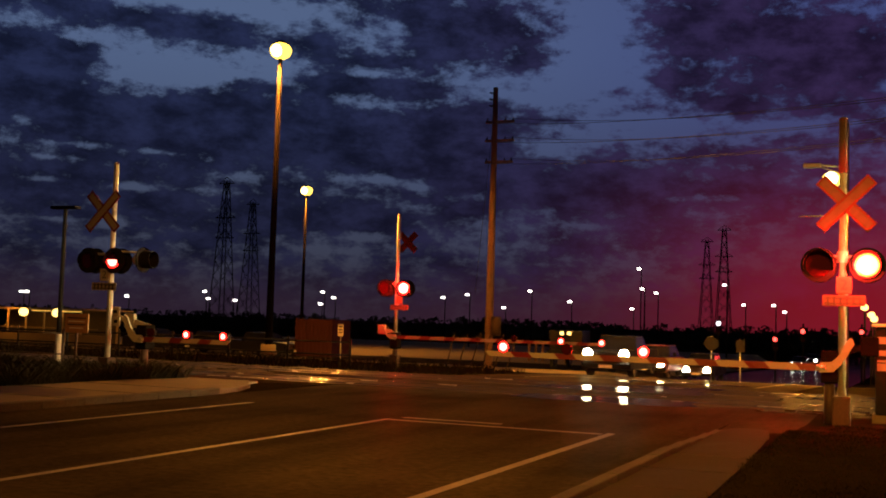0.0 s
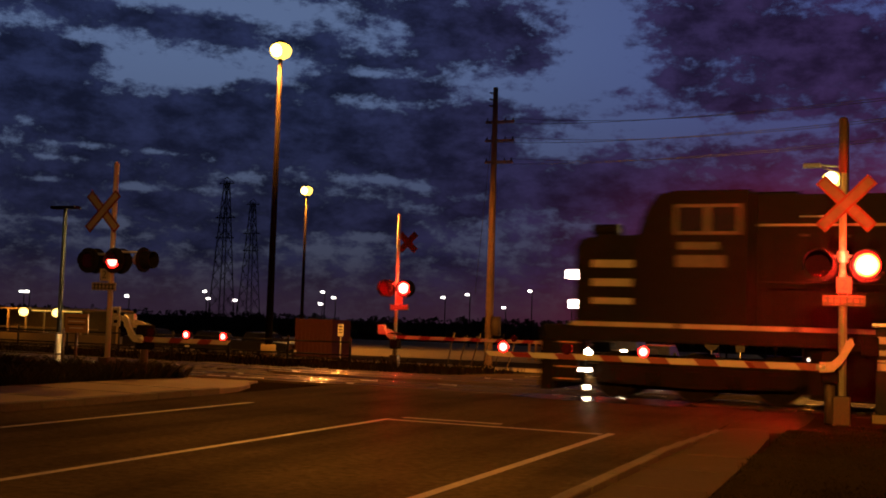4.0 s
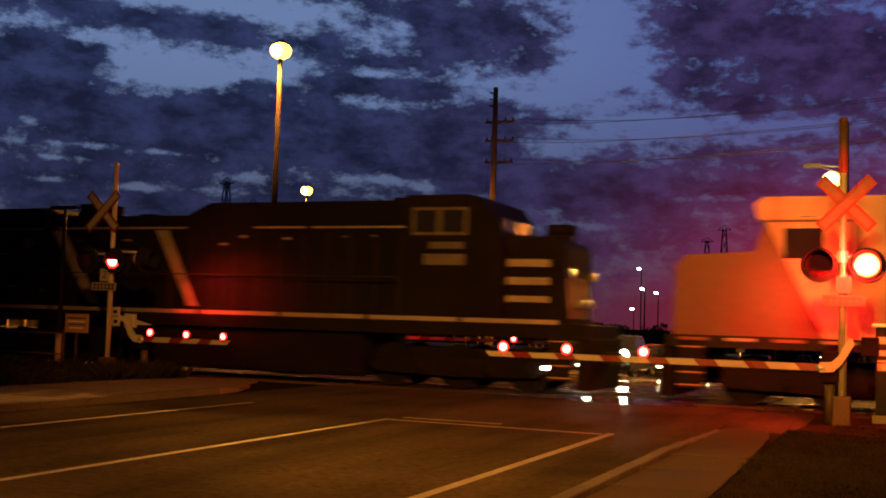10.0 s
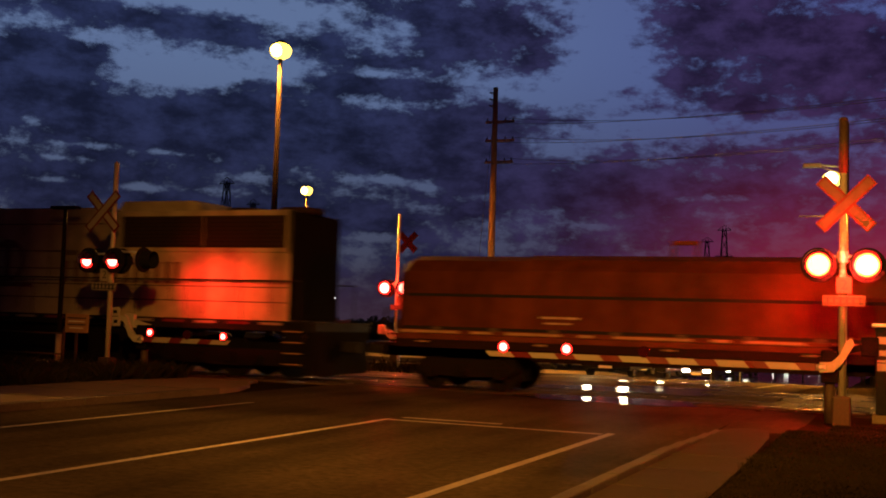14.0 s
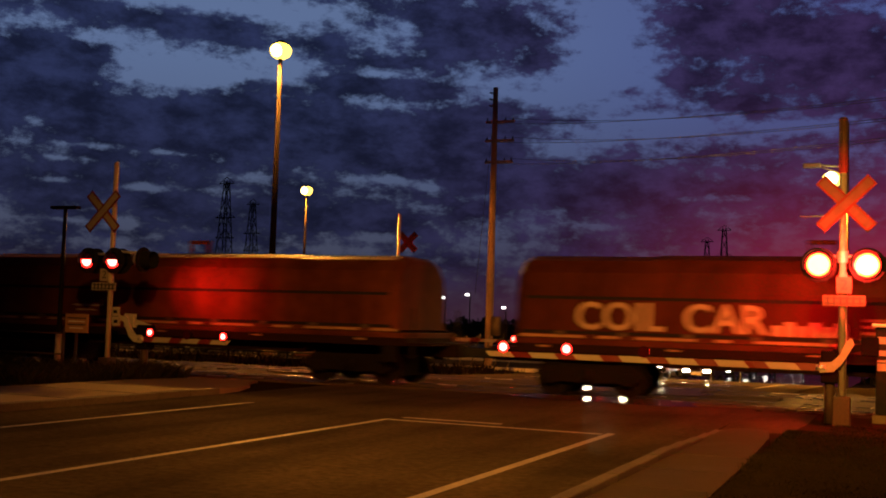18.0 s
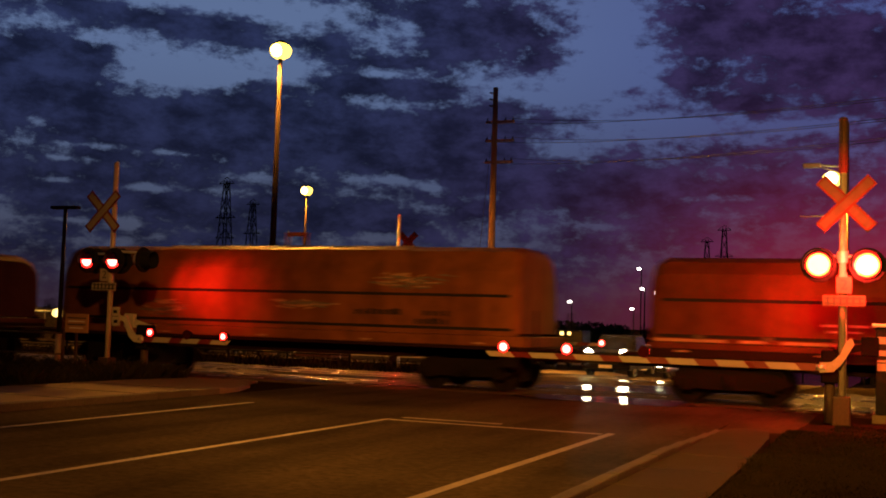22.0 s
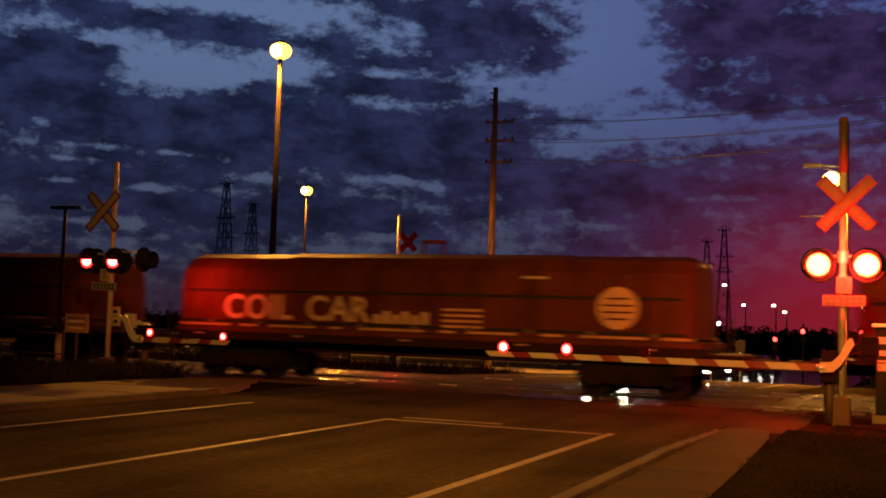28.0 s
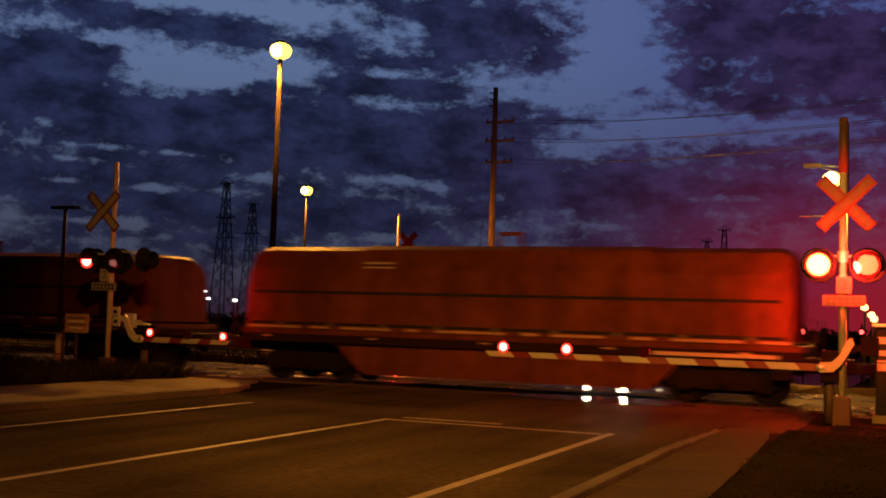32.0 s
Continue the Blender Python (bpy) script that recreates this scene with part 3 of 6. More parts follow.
for cy in (NEAR_Y, FAR_Y):
    for k in range(40):
        for x in (-17.9 - 0.55 * k, -2.2 + 0.55 * k):
            if x > 8:
                continue
            tagged(new("sleeper", me_sleeper), "weathered dark timber sleeper in the ballast", "sleeper", "sleepers of the tracks").location = (x, cy, 0)
# crossing panels: rubber strips beside and between the rails
panels = tagged(new("crossing_surface"), "wet black rubber crossing panels between the rails", "crossing panel", "", "structure")
for cy in (NEAR_Y, FAR_Y):
    for y0, y1 in ((-1.42, -0.80), (-0.69, 0.69), (0.80, 1.42)):
        for k in range(8):
            x0 = -17.3 + 1.85 * k
            bm = B()
            box(bm, x0 + 0.006, x0 + 1.844, cy + y0, cy + y1, -0.05, 0.007 + (k % 3) * 0.001)
            part("panel", bm, RUBBER, panels)
# shallow films of water that lie between and beyond the tracks
for x0, x1, y0, y1 in ((-9.0, -4.4, 27.0, 29.3), (-7.9, -3.9, 22.9, 25.0), (-6.9, -4.4, 29.4, 31.0), (-8.2, -4.2, 33.6, 36.0), (-15.5, -12.6, 27.2, 27.6)):
    bm = B()
    c = (0.5 * (x0 + x1), 0.5 * (y0 + y1))
    ringv = []
    for i in range(40):
        a = 2 * math.pi * i / 40
        w = 1 + 0.10 * math.sin(3 * a + x0) + 0.06 * math.sin(7 * a + y0)
        px = c[0] + 0.5 * (x1 - x0) * w * math.copysign(abs(math.cos(a)) ** 0.6, math.cos(a))
        py = c[1] + 0.5 * (y1 - y0) * w * math.copysign(abs(math.sin(a)) ** 0.6, math.sin(a))
        ringv.append(bm.verts.new((px, py, land(py) + 0.0125)))
    bm.faces.new(ringv)
    tagged(part("puddle", bm, WATER), "thin shallow film of rain water on asphalt", "puddle", "puddles at the crossing")


def verge_height(x, y):
    """The grassed verge lies level with the pavement and falls away towards the tracks."""
    return 0.085 - 0.115 * min(1.0, max(0.0, (y - 17.5) / 3.5)) + 0.02 * noise.noise(Vector((x * 1.3, y * 1.3, 3.0)))


def blades(name, spots, label, h0, h1, seed, lean=0.4, wide=0.012, material=None, base=None):
    rng = np.random.default_rng(seed)
    vs, fs = [], []
    for x0, x1, y0, y1, count in spots:
        px, py = rng.uniform(x0, x1, count), rng.uniform(y0, y1, count)
        keep = np.array([noise.noise(Vector((a * 0.9, b * 0.9, seed))) for a, b in zip(px, py)])
        for a, b, k in zip(px, py, keep):
            h = rng.uniform(h0, h1) * (1 + 0.8 * k)
            t, w = rng.uniform(0, 6.283), wide * rng.uniform(0.6, 1.5)
            dx, dy = math.cos(t) * w, math.sin(t) * w
            lx, ly = rng.normal(0, lean * h), rng.normal(0, lean * h)
            z = base(a, b) - 0.005 if base else land(b) - 0.03
            i = len(vs)
            vs += [(a - dx, b - dy, z), (a + dx, b + dy, z), (a + 0.5 * lx + dx * 0.6, b + 0.5 * ly + dy * 0.6, z + h * 0.6), (a + lx, b + ly, z + h)]
            fs += [(i, i + 1, i + 2), (i, i + 2, i + 3)]
    me = bpy.data.meshes.new(name)
    me.from_pydata(vs, [], fs)
    me.materials.append(material or GRASS)
    return tagged(new(name, me), label, "grass", "", "stuff")


structure("ground_verge", sheet([-1.605 + 0.3 * k for k in range(17)], [2 + 0.5 * k for k in range(39)], verge_height), SOIL, "dark grassy verge level with the pavement", "ground")
blades("grass", [(-1.68, -1.45, 5, 18.2, 5000), (-1.58, 1.6, 5, 14, 26000), (-1.62, 2.5, 14, 18.6, 12000), (-1.12, 2.5, 18.6, 21, 6000)], "short uneven dark verge grass", 0.012, 0.040, 5, 0.7, 0.006, base=verge_height)
blades("tall_grass", [(-30, -16.4, 17.5, 22.6, 26000), (-18.6, -16.3, 21.0, 22.9, 3000), (-27, -18.2, 18.6, 21.5, 5000)], "rough dry weeds round the signal base", 0.12, 0.44, 6, 0.55, 0.009, WEEDS)
blades("tall_grass", [(-40, -13.2, 32.0, 40.0, 12000)], "rough dark grass beyond the tracks", 0.10, 0.35, 7, 0.35, 0.02)

# ---- crossing signals ----
BULBS = []  # lamps that flash: part, resting place, step forward, which of the pair


def half_moon(r, y0, y1):
    """A lens disc of which the hood leaves the lower part free."""
    arc = [math.pi * (0.97 + 1.06 * k / 14) for k in range(15)]
    return prism(B(), [(r * math.cos(a), r * math.sin(a)) for a in arc], y0, y1)


def flasher(parent, x, y, z, face, which, glare=0.99):
    """One signal head: round backboard, housing, hood and red lens; the lit core comes forward in the lens when it flashes."""
    f = face
    # lens enlarged, and given a pale core, to carry the lamp's glare
    R, r = (0.31, 0.225 if glare > 1.2 else 0.185)
    hot = 1.2 < glare < 1.45
    glare = 0.99
    head = part("lamp_head", tube(B(), (x, y, z), (x, y - f * 0.02, z), R, n=28), BLACK, parent, "round black lamp backboard")
    part("housing", tube(B(), (x, y + f * 0.02, z), (x, y + f * 0.20, z), r * 1.05, r * 0.75, 18), BLACK, head)
    bm = B()
    n, d = 18, 0.30 if hot else 0.16
    for i in range(n):
        a0, a1 = math.pi * (-0.12 + 1.24 * i / n), math.pi * (-0.12 + 1.24 * (i + 1) / n)
        for rr in (r * 1.12, r * 1.18):
            q = [(x + rr * math.cos(a), y - f * dd, z + rr * math.sin(a)) for a, dd in ((a0, 0.02), (a1, 0.02), (a1, d), (a0, d))]
            bm.faces.new([bm.verts.new(v) for v in q])
    part("hood", bm, BLACK, head)
    part("lens", tube(B(), (x, y - f * 0.02, z), (x, y - f * 0.045, z), r, n=24), LENSOFF, head, "dark red glass lens")
    if which:
        if not hot and r < 0.2:
            lit = part("lit_lamp", half_moon(r, 0, -f * 0.012), REDHOT, parent, "glowing red signal lamp")
            part("lit_core", half_moon(r * 0.74, -f * 0.012, -f * 0.022), REDDOTCORE, lit, "white-hot core of the lamp")
        else:
            lit = part("lit_lamp", tube(B(), (0, 0, 0), (0, -f * 0.012, 0), r * glare, n=24), REDHOT, parent, "glowing red signal lamp")
            part("lit_rim", tube(B(), (0, -f * 0.012, 0), (0, -f * 0.02, 0), r * glare * 0.9, r * glare * 0.88, 24), REDWARM if hot else REDHOT, lit)
            part("lit_core", tube(B(), (0, -f * 0.02, 0), (0, -f * 0.03, 0), r * glare * 0.82, r * glare * 0.78, 24), REDCORE if hot else REDDOTCORE, lit, "white-hot core of the lamp")
        BULBS.append((lit, Vector((x, y + f * 0.02, z)), Vector((0, -f * 0.075, 0)), which))
    return head


def crossbuck(parent, x, y, z, f, half=0.62, w=0.115, back=None, face=None):
    for s in (1, -1):
        bm = B()
        c = Matrix.Translation((x, y - f * (0.02 if s > 0 else 0.035), z)) @ Matrix.Rotation(s * radians(45), 4, "Y")
        box(bm, -half, half, -0.006, 0.006, -w, w)
        bm.transform(c)
        blade = part("crossbuck_blade", bm, back or DARKRED, parent, "dull backed crossbuck blade" if back else "red-edged crossbuck blade")
        bm = B()
        box(bm, -half + 0.045, half - 0.045, -f * 0.0095 - 0.002, -f * 0.0095 + 0.002, -w + 0.045, w - 0.045)
        bm.transform(c)
        part("white_face", bm, back or face or DARKSIGN, blade)


def signal(x, y, z0, top, lamp_x, buck_x, buck_z, lz, label, face=1, rear=True, buck_face=1, glare=0.99, mast_m=GALV):
    s = thing("crossing_signal", pose(x, y, z0), label, "crossing signal", "crossing signals")
    f = face
    part("base", box(B(), -0.15, 0.15, -0.15, 0.15, -0.1, 0.5, 0.03), RUST, s, "dark rusty junction box base")
    part("mast", tube(B(), (0, 0, 0.5), (0, 0, top), 0.062, n=14), mast_m, s)
    part("mast_cap", dome(B(), (0, 0, top), 0.066), GALV, s)
    arm = part("crossarm", tube(B(), (min(lamp_x) - 0.05, 0, lz + 0.16), (max(lamp_x) + 0.05, 0, lz + 0.16), 0.03, n=10), GALV, s)
    part("clamp", ring(B(), (0, 0, lz + 0.05), (0, 0, 1), 0.06, 0.10, 0.2), GALV, arm)
    for k, lx in enumerate(lamp_x):
        flasher(s, lx, -f * 0.12, lz, f, 1 + k % 2, glare)
        part("bracket", tube(B(), (lx, 0, lz + 0.16), (lx, -f * 0.1, lz + 0.02), 0.02, n=8), GALV, arm)
        if rear:
            flasher(s, lx, f * 0.14, lz, -f, 0)
    # left and right faces differ in tone to offset uneven lamp light
    crossbuck(s, buck_x, -buck_face * 0.085, buck_z, buck_face, half=0.62 if buck_face > 0 else 0.45, back=None if buck_face > 0 else FRAMEBROWN, face=WHITEREFL if mast_m is ALU else DARKSIGN)
    # number-of-tracks plate: a figure over a track symbol
    plate = part("track_plate", box(B(), -0.13, 0.13, -f * 0.095 - 0.006, -f * 0.095 + 0.006, 2.32, 2.62), WHITEREFL if mast_m is ALU else DARKSIGN, s, "small sign with the number of tracks")
    plate.location.x = buck_x * 0.5
    lettering("figure", "2", 0.26, pose(0, -f * 0.104, 2.47, 90, 0, 0 if f > 0 else 180), INK, plate)
    low = part("track_symbol_plate", box(B(), -0.36, 0.36, -f * 0.095 - 0.006, -f * 0.095 + 0.006, 2.10, 2.29), WHITEREFL if mast_m is ALU else DARKSIGN, s, "sign with a railway track symbol")
    low.location.x = buck_x * 0.5
    bm = B()
    for zz in (2.145, 2.235):
        box(bm, -0.33, 0.33, -f * 0.105 - 0.003, -f * 0.105 + 0.003, zz - 0.014, zz + 0.014)
    for k in range(6):
        box(bm, -0.29 + 0.108 * k, -0.25 + 0.108 * k, -f * 0.105 - 0.002, -f * 0.105 + 0.002, 2.12, 2.27)
    part("track_symbol", bm, INK, low)
    return s


sig_r = signal(-1.04, 21.0, 0.0, 5.45, (-0.40, 0.42), 0.06, 3.93, 2.83, "galvanised crossing signal mast with red flashers and crossbuck", glare=1.35, mast_m=GATEGREY)
sig_l = signal(-17.68, 21.5, 0.0, 5.17, (-0.60, 0.17), -0.25, 4.01, 2.82, "galvanised crossing signal mast beside the path, lamps flashing", 1, mast_m=ALU)
signal(-16.85, 36.0, -0.12, 5.5, (-0.41, 0.34), 0.32, 4.55, 2.88, "far crossing signal mast with red flashers beyond tracks", 1, True, -1, 1.5)
# the path signal's third head looks along the tracks
part("side_arm", tube(B(), (0, 0, 3.05), (0.95, 0, 3.02), 0.03, n=10), GALV, sig_l)
side = part("side_head", tube(B(), (0.92, 0, 2.85), (0.95, 0, 2.85), 0.30, n=28), BLACK, sig_l, "round black lamp backboard")
part("housing", tube(B(), (0.72, 0, 2.85), (0.92, 0, 2.85), 0.14, 0.19, 16), GALV, side)
part("hood", ring(B(), (0.95, 0, 2.85), (1, 0, 0), 0.19, 0.205, 0.28), BLACK, side)
part("lens", tube(B(), (0.95, 0, 2.85), (0.97, 0, 2.85), 0.17, n=20), LENSOFF, side)
part("sleeve", tube(B(), (0, 0, 4.5), (0, 0, 5.46), 0.078, n=14), RUST, sig_r, "rusty sleeve round the mast head")
# a bell on the near mast and a short lit stub arm
part("bell", dome(B(), (0, 0, 5.46), 0.085, 0.7), RUST, sig_r, "dark warning bell")
part("stub_arm", tube(B(), (-0.75, 0, 3.72), (-0.06, 0, 3.72), 0.012, n=8), GALV, sig_r)
# side lamp of the path signal looks along the tracks
part("conduit", tube(B(), (0.0, 0.08, 0.3), (0.0, 0.08, 2.7), 0.02, n=8), GALV, sig_l)
part("conduit", tube(B(), (0.05, 0.08, 0.3), (0.06, 0.08, 2.7), 0.02, n=8), GALV, sig_r)


def gate(x, y, z0, reach, height, lamps, label, weight=UNDER, paint=ALU):
    """A lowered gate: mechanism, counterweight arms and a striped arm with three red lamps. It reaches along x."""
    s = 1 if reach > 0 else -1
    g = thing("crossing_gate", pose(x, y, z0), label, "crossing gate", "crossing gates")
    part("mechanism", box(B(), -0.14, 0.16, 0.12, 0.48, 0.72, 1.3, 0.03), UNDER, g, "dark gate machine housing")
    part("pedestal", tube(B(), (0, 0.3, 0), (0, 0.3, 0.78), 0.09, n=12), RUST, g)
    bm = B()
    pts = [(-s * 0.29, 1.47), (-s * 0.38, 1.54), (-s * 0.43, 1.43), (-s * 0.22, height + 0.06), (-s * 0.08, height - 0.07), (s * 0.15, height - 0.09), (s * 0.15, height + 0.09), (-s * 0.05, height + 0.10), (-s * 0.19, 1.24)]
    prism(bm, pts, -0.04, 0.02)
    part("arm_bracket", bm, paint, g, "white curved gate arm bracket")
    bm = B()
    prism(bm, [(-s * 0.02, 1.30), (-s * 0.65, 1.46), (-s * 0.66, 1.34), (-s * 0.02, 1.18)], 0.53, 0.57)
    cw = part("counterweight_arm", bm, weight, g)
    part("counterweight", box(B(), min(-s * 0.52, -s * 0.82), max(-s * 0.52, -s * 0.82), 0.50, 0.62, 1.22, 1.56, 0.02), weight, cw)
    a, b = s * 0.15, reach
    n = max(2, int(round(abs(b - a) / 0.90)))
    arm = part("gate_arm", tube(B(), (a - s * 0.1, -0.01, height), (a + s * 0.06, -0.01, height), 0.05, n=12), GALV, g)
    lean = 0.0
    for k in range(2 * n):
        e0, e1 = ((k // 2), (k // 2) + 0.41) if k % 2 == 0 else ((k // 2) + 0.41, (k // 2) + 1)
        x0, x1 = a + (b - a) * e0 / n, a + (b - a) * e1 / n
        bm = B()
        h = 0.062 - 0.006 * k / n
        sk = 0.05 * s
        lo, hi = height - h, height + h
        v = [bm.verts.new(q) for q in ((x0 - sk, -0.03, lo), (x1 - sk, -0.03, lo), (x1 + sk, -0.03, hi), (x0 + sk, -0.03, hi), (x0 - sk, 0.012, lo), (x1 - sk, 0.012, lo), (x1 + sk, 0.012, hi), (x0 + sk, 0.012, hi))]
        for q in ((0, 1, 2, 3), (7, 6, 5, 4), (0, 4, 5, 1), (3, 2, 6, 7), (1, 5, 6, 2), (0, 3, 7, 4)):
            bm.faces.new([v[i] for i in q])
        part("stripe", bm, WHITEREFL if k % 2 else REDREFL, arm)
    bulb_r = 0.085 if abs(reach) < 3 else 0.105
    for lx, lz, which in lamps:
        body = part("lamp_body", tube(B(), (lx, 0.06, lz), (lx, -0.05, lz), 0.09, 0.112, 16), BLACK, g, "small black gate lamp")
        part("lens", tube(B(), (lx, -0.05, lz), (lx, -0.058, lz), 0.109, n=16), LENSOFF, body)
        lit = part("lit_lamp", tube(B(), (0, 0, 0), (0, -0.012, 0), bulb_r, n=16), REDDOT, g, "glowing red gate lamp")
        part("lit_core", tube(B(), (0, -0.012, 0), (0, -0.018, 0), bulb_r * 0.72, bulb_r * 0.68, 16), REDDOTCORE, lit)
        if which:
            BULBS.append((lit, Vector((lx, -0.01, lz)), Vector((0, -0.065, 0)), which))
        else:
            lit.location = (lx, -0.075, lz)
    return g


gate(-1.25, 20.78, 0.0, -6.43, 1.0, [(-6.08, 1.143, 0), (-4.785, 1.148, 3), (-3.29, 1.152, 4)], "lowered red and white striped road gate across the lane", paint=GATEGREY)
path_gate = gate(-16.9, 21.6, 0.0, 2.58, 0.965, [(0.42, 1.133, 3), (1.45, 1.112, 4), (2.47, 1.102, 0)], "short lowered red and white gate across the path", weight=ALU)
gate(-16.85, 35.7, -0.12, 7.75, 1.14, [(4.6, 1.23, 3), (6.26, 1.21, 4), (7.65, 1.2, 0)], "lowered far striped gate across the oncoming lane", weight=ALU)

# pale counterweight plates of the path gate, on the far side of its mast
for k, (px, pz) in enumerate(((-1.05, 1.60), (-1.03, 1.36))):
    plate = part("counterweight_plate", box(B(), px - 0.13, px + 0.12, 0.45, 0.50, pz - 0.115, pz + 0.115, 0.02), ALU, path_gate, "white counterweight plate")
    part("plate_slot", box(B(), px - 0.05, px + 0.06, 0.440, 0.449, pz - 0.04, pz + 0.04), BLACK, plate)
part("counterweight_link", prism(B(), [(-1.0, 1.42), (-1.0, 1.54), (-0.2, 1.22), (-0.2, 1.12)], 0.51, 0.54), ALU, path_gate)
# equipment hut at the edge of the near mast
hut = thing("equipment_cabinet", pose(0.04, 22.6, 0.0), "dark trackside equipment cabinet with pale louvre plates", "cabinet")
part("body", box(B(), -0.55, 0.55, -0.4, 0.4, 0.12, 1.75, 0.03), DARKSTEEL, hut)
part("plinth", box(B(), -0.6, 0.6, -0.45, 0.45, -0.06, 0.12), CONCRETE, hut)
part("roof", box(B(), -0.62, 0.62, -0.48, 0.48, 1.75, 1.82, 0.02), GALV, hut)
for z, h in ((1.44, 0.13), (1.22, 0.10), (1.10, 0.04), (0.94, 0.14)):
    part("louvre", box(B(), -0.52, 0.5, -0.425, -0.405, z, z + h), GATEGREY, hut, "pale louvre plate")

# low post lamp, notice board and posts by the path
pl = thing("post_lamp", pose(-20.70, 23.2, -0.03), "unlit dark post lamp with flat twin head", "lamp post")
part("post", tube(B(), (0, 0, 0), (0, 0, 4.32), 0.07, 0.05, 12), BLACK, pl)
part("head", box(B(), -0.42, 0.42, -0.12, 0.12, 4.32, 4.40, 0.02), BLACK, pl)
part("sleeve", tube(B(), (0, 0, 0.02), (0, 0, 1.02), 0.082, n=12), GATEGREY, pl, "pale sleeve round the post foot")
nb = thing("notice_board", pose(-19.58, 22.6, -0.03), "orange notice board on a rusty post", "sign")
board = part("board", box(B(), -0.37, 0.37, -0.03, 0.0, 1.06, 1.54, 0.01), SIGNORANGE, nb)
for k, w in enumerate((0.30, 0.26, 0.29, 0.22)):
    part("text_bar", box(B(), -w, w, -0.036, -0.031, 1.42 - 0.085 * k, 1.45 - 0.085 * k), SIGNWHITE if k % 2 else INK, board)
for xx in (-0.03,):
    part("post", box(B(), xx - 0.03, xx + 0.03, 0.0, 0.05, 0, 1.5), RUST, nb)
near_fence = thing("pipe_fence", pose(0, 0, -0.03), "low rusty pipe fence in rough weeds", "fence", "pipe fences")
fence_x = [-20.28 - 2.3 * k for k in range(5)]
for x in fence_x:
    post = part("post", tube(B(), (x, 22.9, 0), (x + 0.02, 22.9, 1.12), 0.04, 0.04, 10), RUST, near_fence)
    part("cap", dome(B(), (x + 0.02, 22.9, 1.12), 0.042), RUST, post)
for a, b in zip(fence_x, fence_x[1:]):
    for z in (0.48, 1.02):
        part("rail", tube(B(), (a, 22.9, z), (b, 22.9, z), 0.022, n=8), RUST, near_fence)

# ---- lamps ----


def tall_lamp(x, y, h, label, cluster=4, r=0.34, group="tall lot lamps"):
    t = thing("lot_lamp", pose(x, y, land(y) - 0.03), label, "lamp post", group)
    h = h - land(y)
    part("base", tube(B(), (0, 0, 0), (0, 0, 0.7), 0.32, n=16), CONCRETE, t)
    part("pole", tube(B(), (0, 0, 0.6), (0, 0, h), 0.16, 0.085, 14), UNDER, t)
    part("collar", tube(B(), (0, 0, h - 0.1), (0, 0, h + 0.15), 0.13, n=12), DARKSTEEL, t)
    part("lamp_head", tube(B(), (0, 0, h + 0.30), (0, 0, h + 0.42), 0.30, 0.12, 18), DARKSTEEL, t)
    for k in range(cluster):
        a = math.pi * (0.25 + 0.5 * k)
        part("arm", tube(B(), (0, 0, h + 0.1), (0.28 * math.cos(a), 0.28 * math.sin(a), h + 0.32), 0.02, n=6), DARKSTEEL, t)
    # glass and core swollen to the size of the lamp's glow
    bm = B()
    dome(bm, (0, 0, h), r * 1.5, 0.72, n=20)
    dome(bm, (0, 0, h), r * 1.5, 0.85, n=20, up=-1)
    part("glass", bm, SODIUMGLOW, t, "glowing amber lamp glass")
    bm = B()
    dome(bm, (0, -r * 0.5, h - 0.03), r * 1.12, 0.85, n=18)
    dome(bm, (0, -r * 0.5, h - 0.03), r * 1.12, 0.9, n=18, up=-1)
    part("core", bm, SODIUMCORE, t, "white-hot lamp core")
    return t


tall_lamp(-24.56, 40.0, 12.95, "tall rust-brown lot lamp burning bright amber", r=0.31)
tall_lamp(-46.05, 80.0, 12.25, "distant tall rust-brown lot lamp burning amber", r=0.34)

sl = thing("street_lamp", pose(-2.1, 45.0, land(45) - 0.03), "weathered wooden street lamp pole with lit cobra head", "street lamp")
part("pole", tube(B(), (0, 0, 0), (0, 0, 10.2), 0.12, 0.08, 14), WOOD, sl)
part("arm", tube(B(), (0, 0, 8.45), (-1.5, 0, 8.62), 0.04, n=10), GALV, sl)
part("arm_brace", tube(B(), (0, 0, 8.15), (-1.2, 0, 8.56), 0.025, n=8), GALV, sl)
head = part("lamp_head", box(B(), -1.62, -0.95, -0.14, 0.14, 8.46, 8.64, 0.05), GALV, sl)
# these glasses too are as large as the glow
part("glass", dome(B(), (-0.55, 0, 7.98), 0.36, 0.9, up=-1), SODIUMGLOW, sl, "glowing amber lamp glass")
part("glass_top", dome(B(), (-0.55, 0, 7.98), 0.36, 0.8), SODIUMGLOW, sl, "glowing amber lamp glass")
part("core", tube(B(), (-0.55, -0.33, 7.98), (-0.55, -0.37, 7.98), 0.26, n=16), SODIUMCORE, sl)
part("lamp_stem", tube(B(), (0, 0, 8.1), (-0.62, 0, 8.2), 0.03, n=8), GALV, sl)

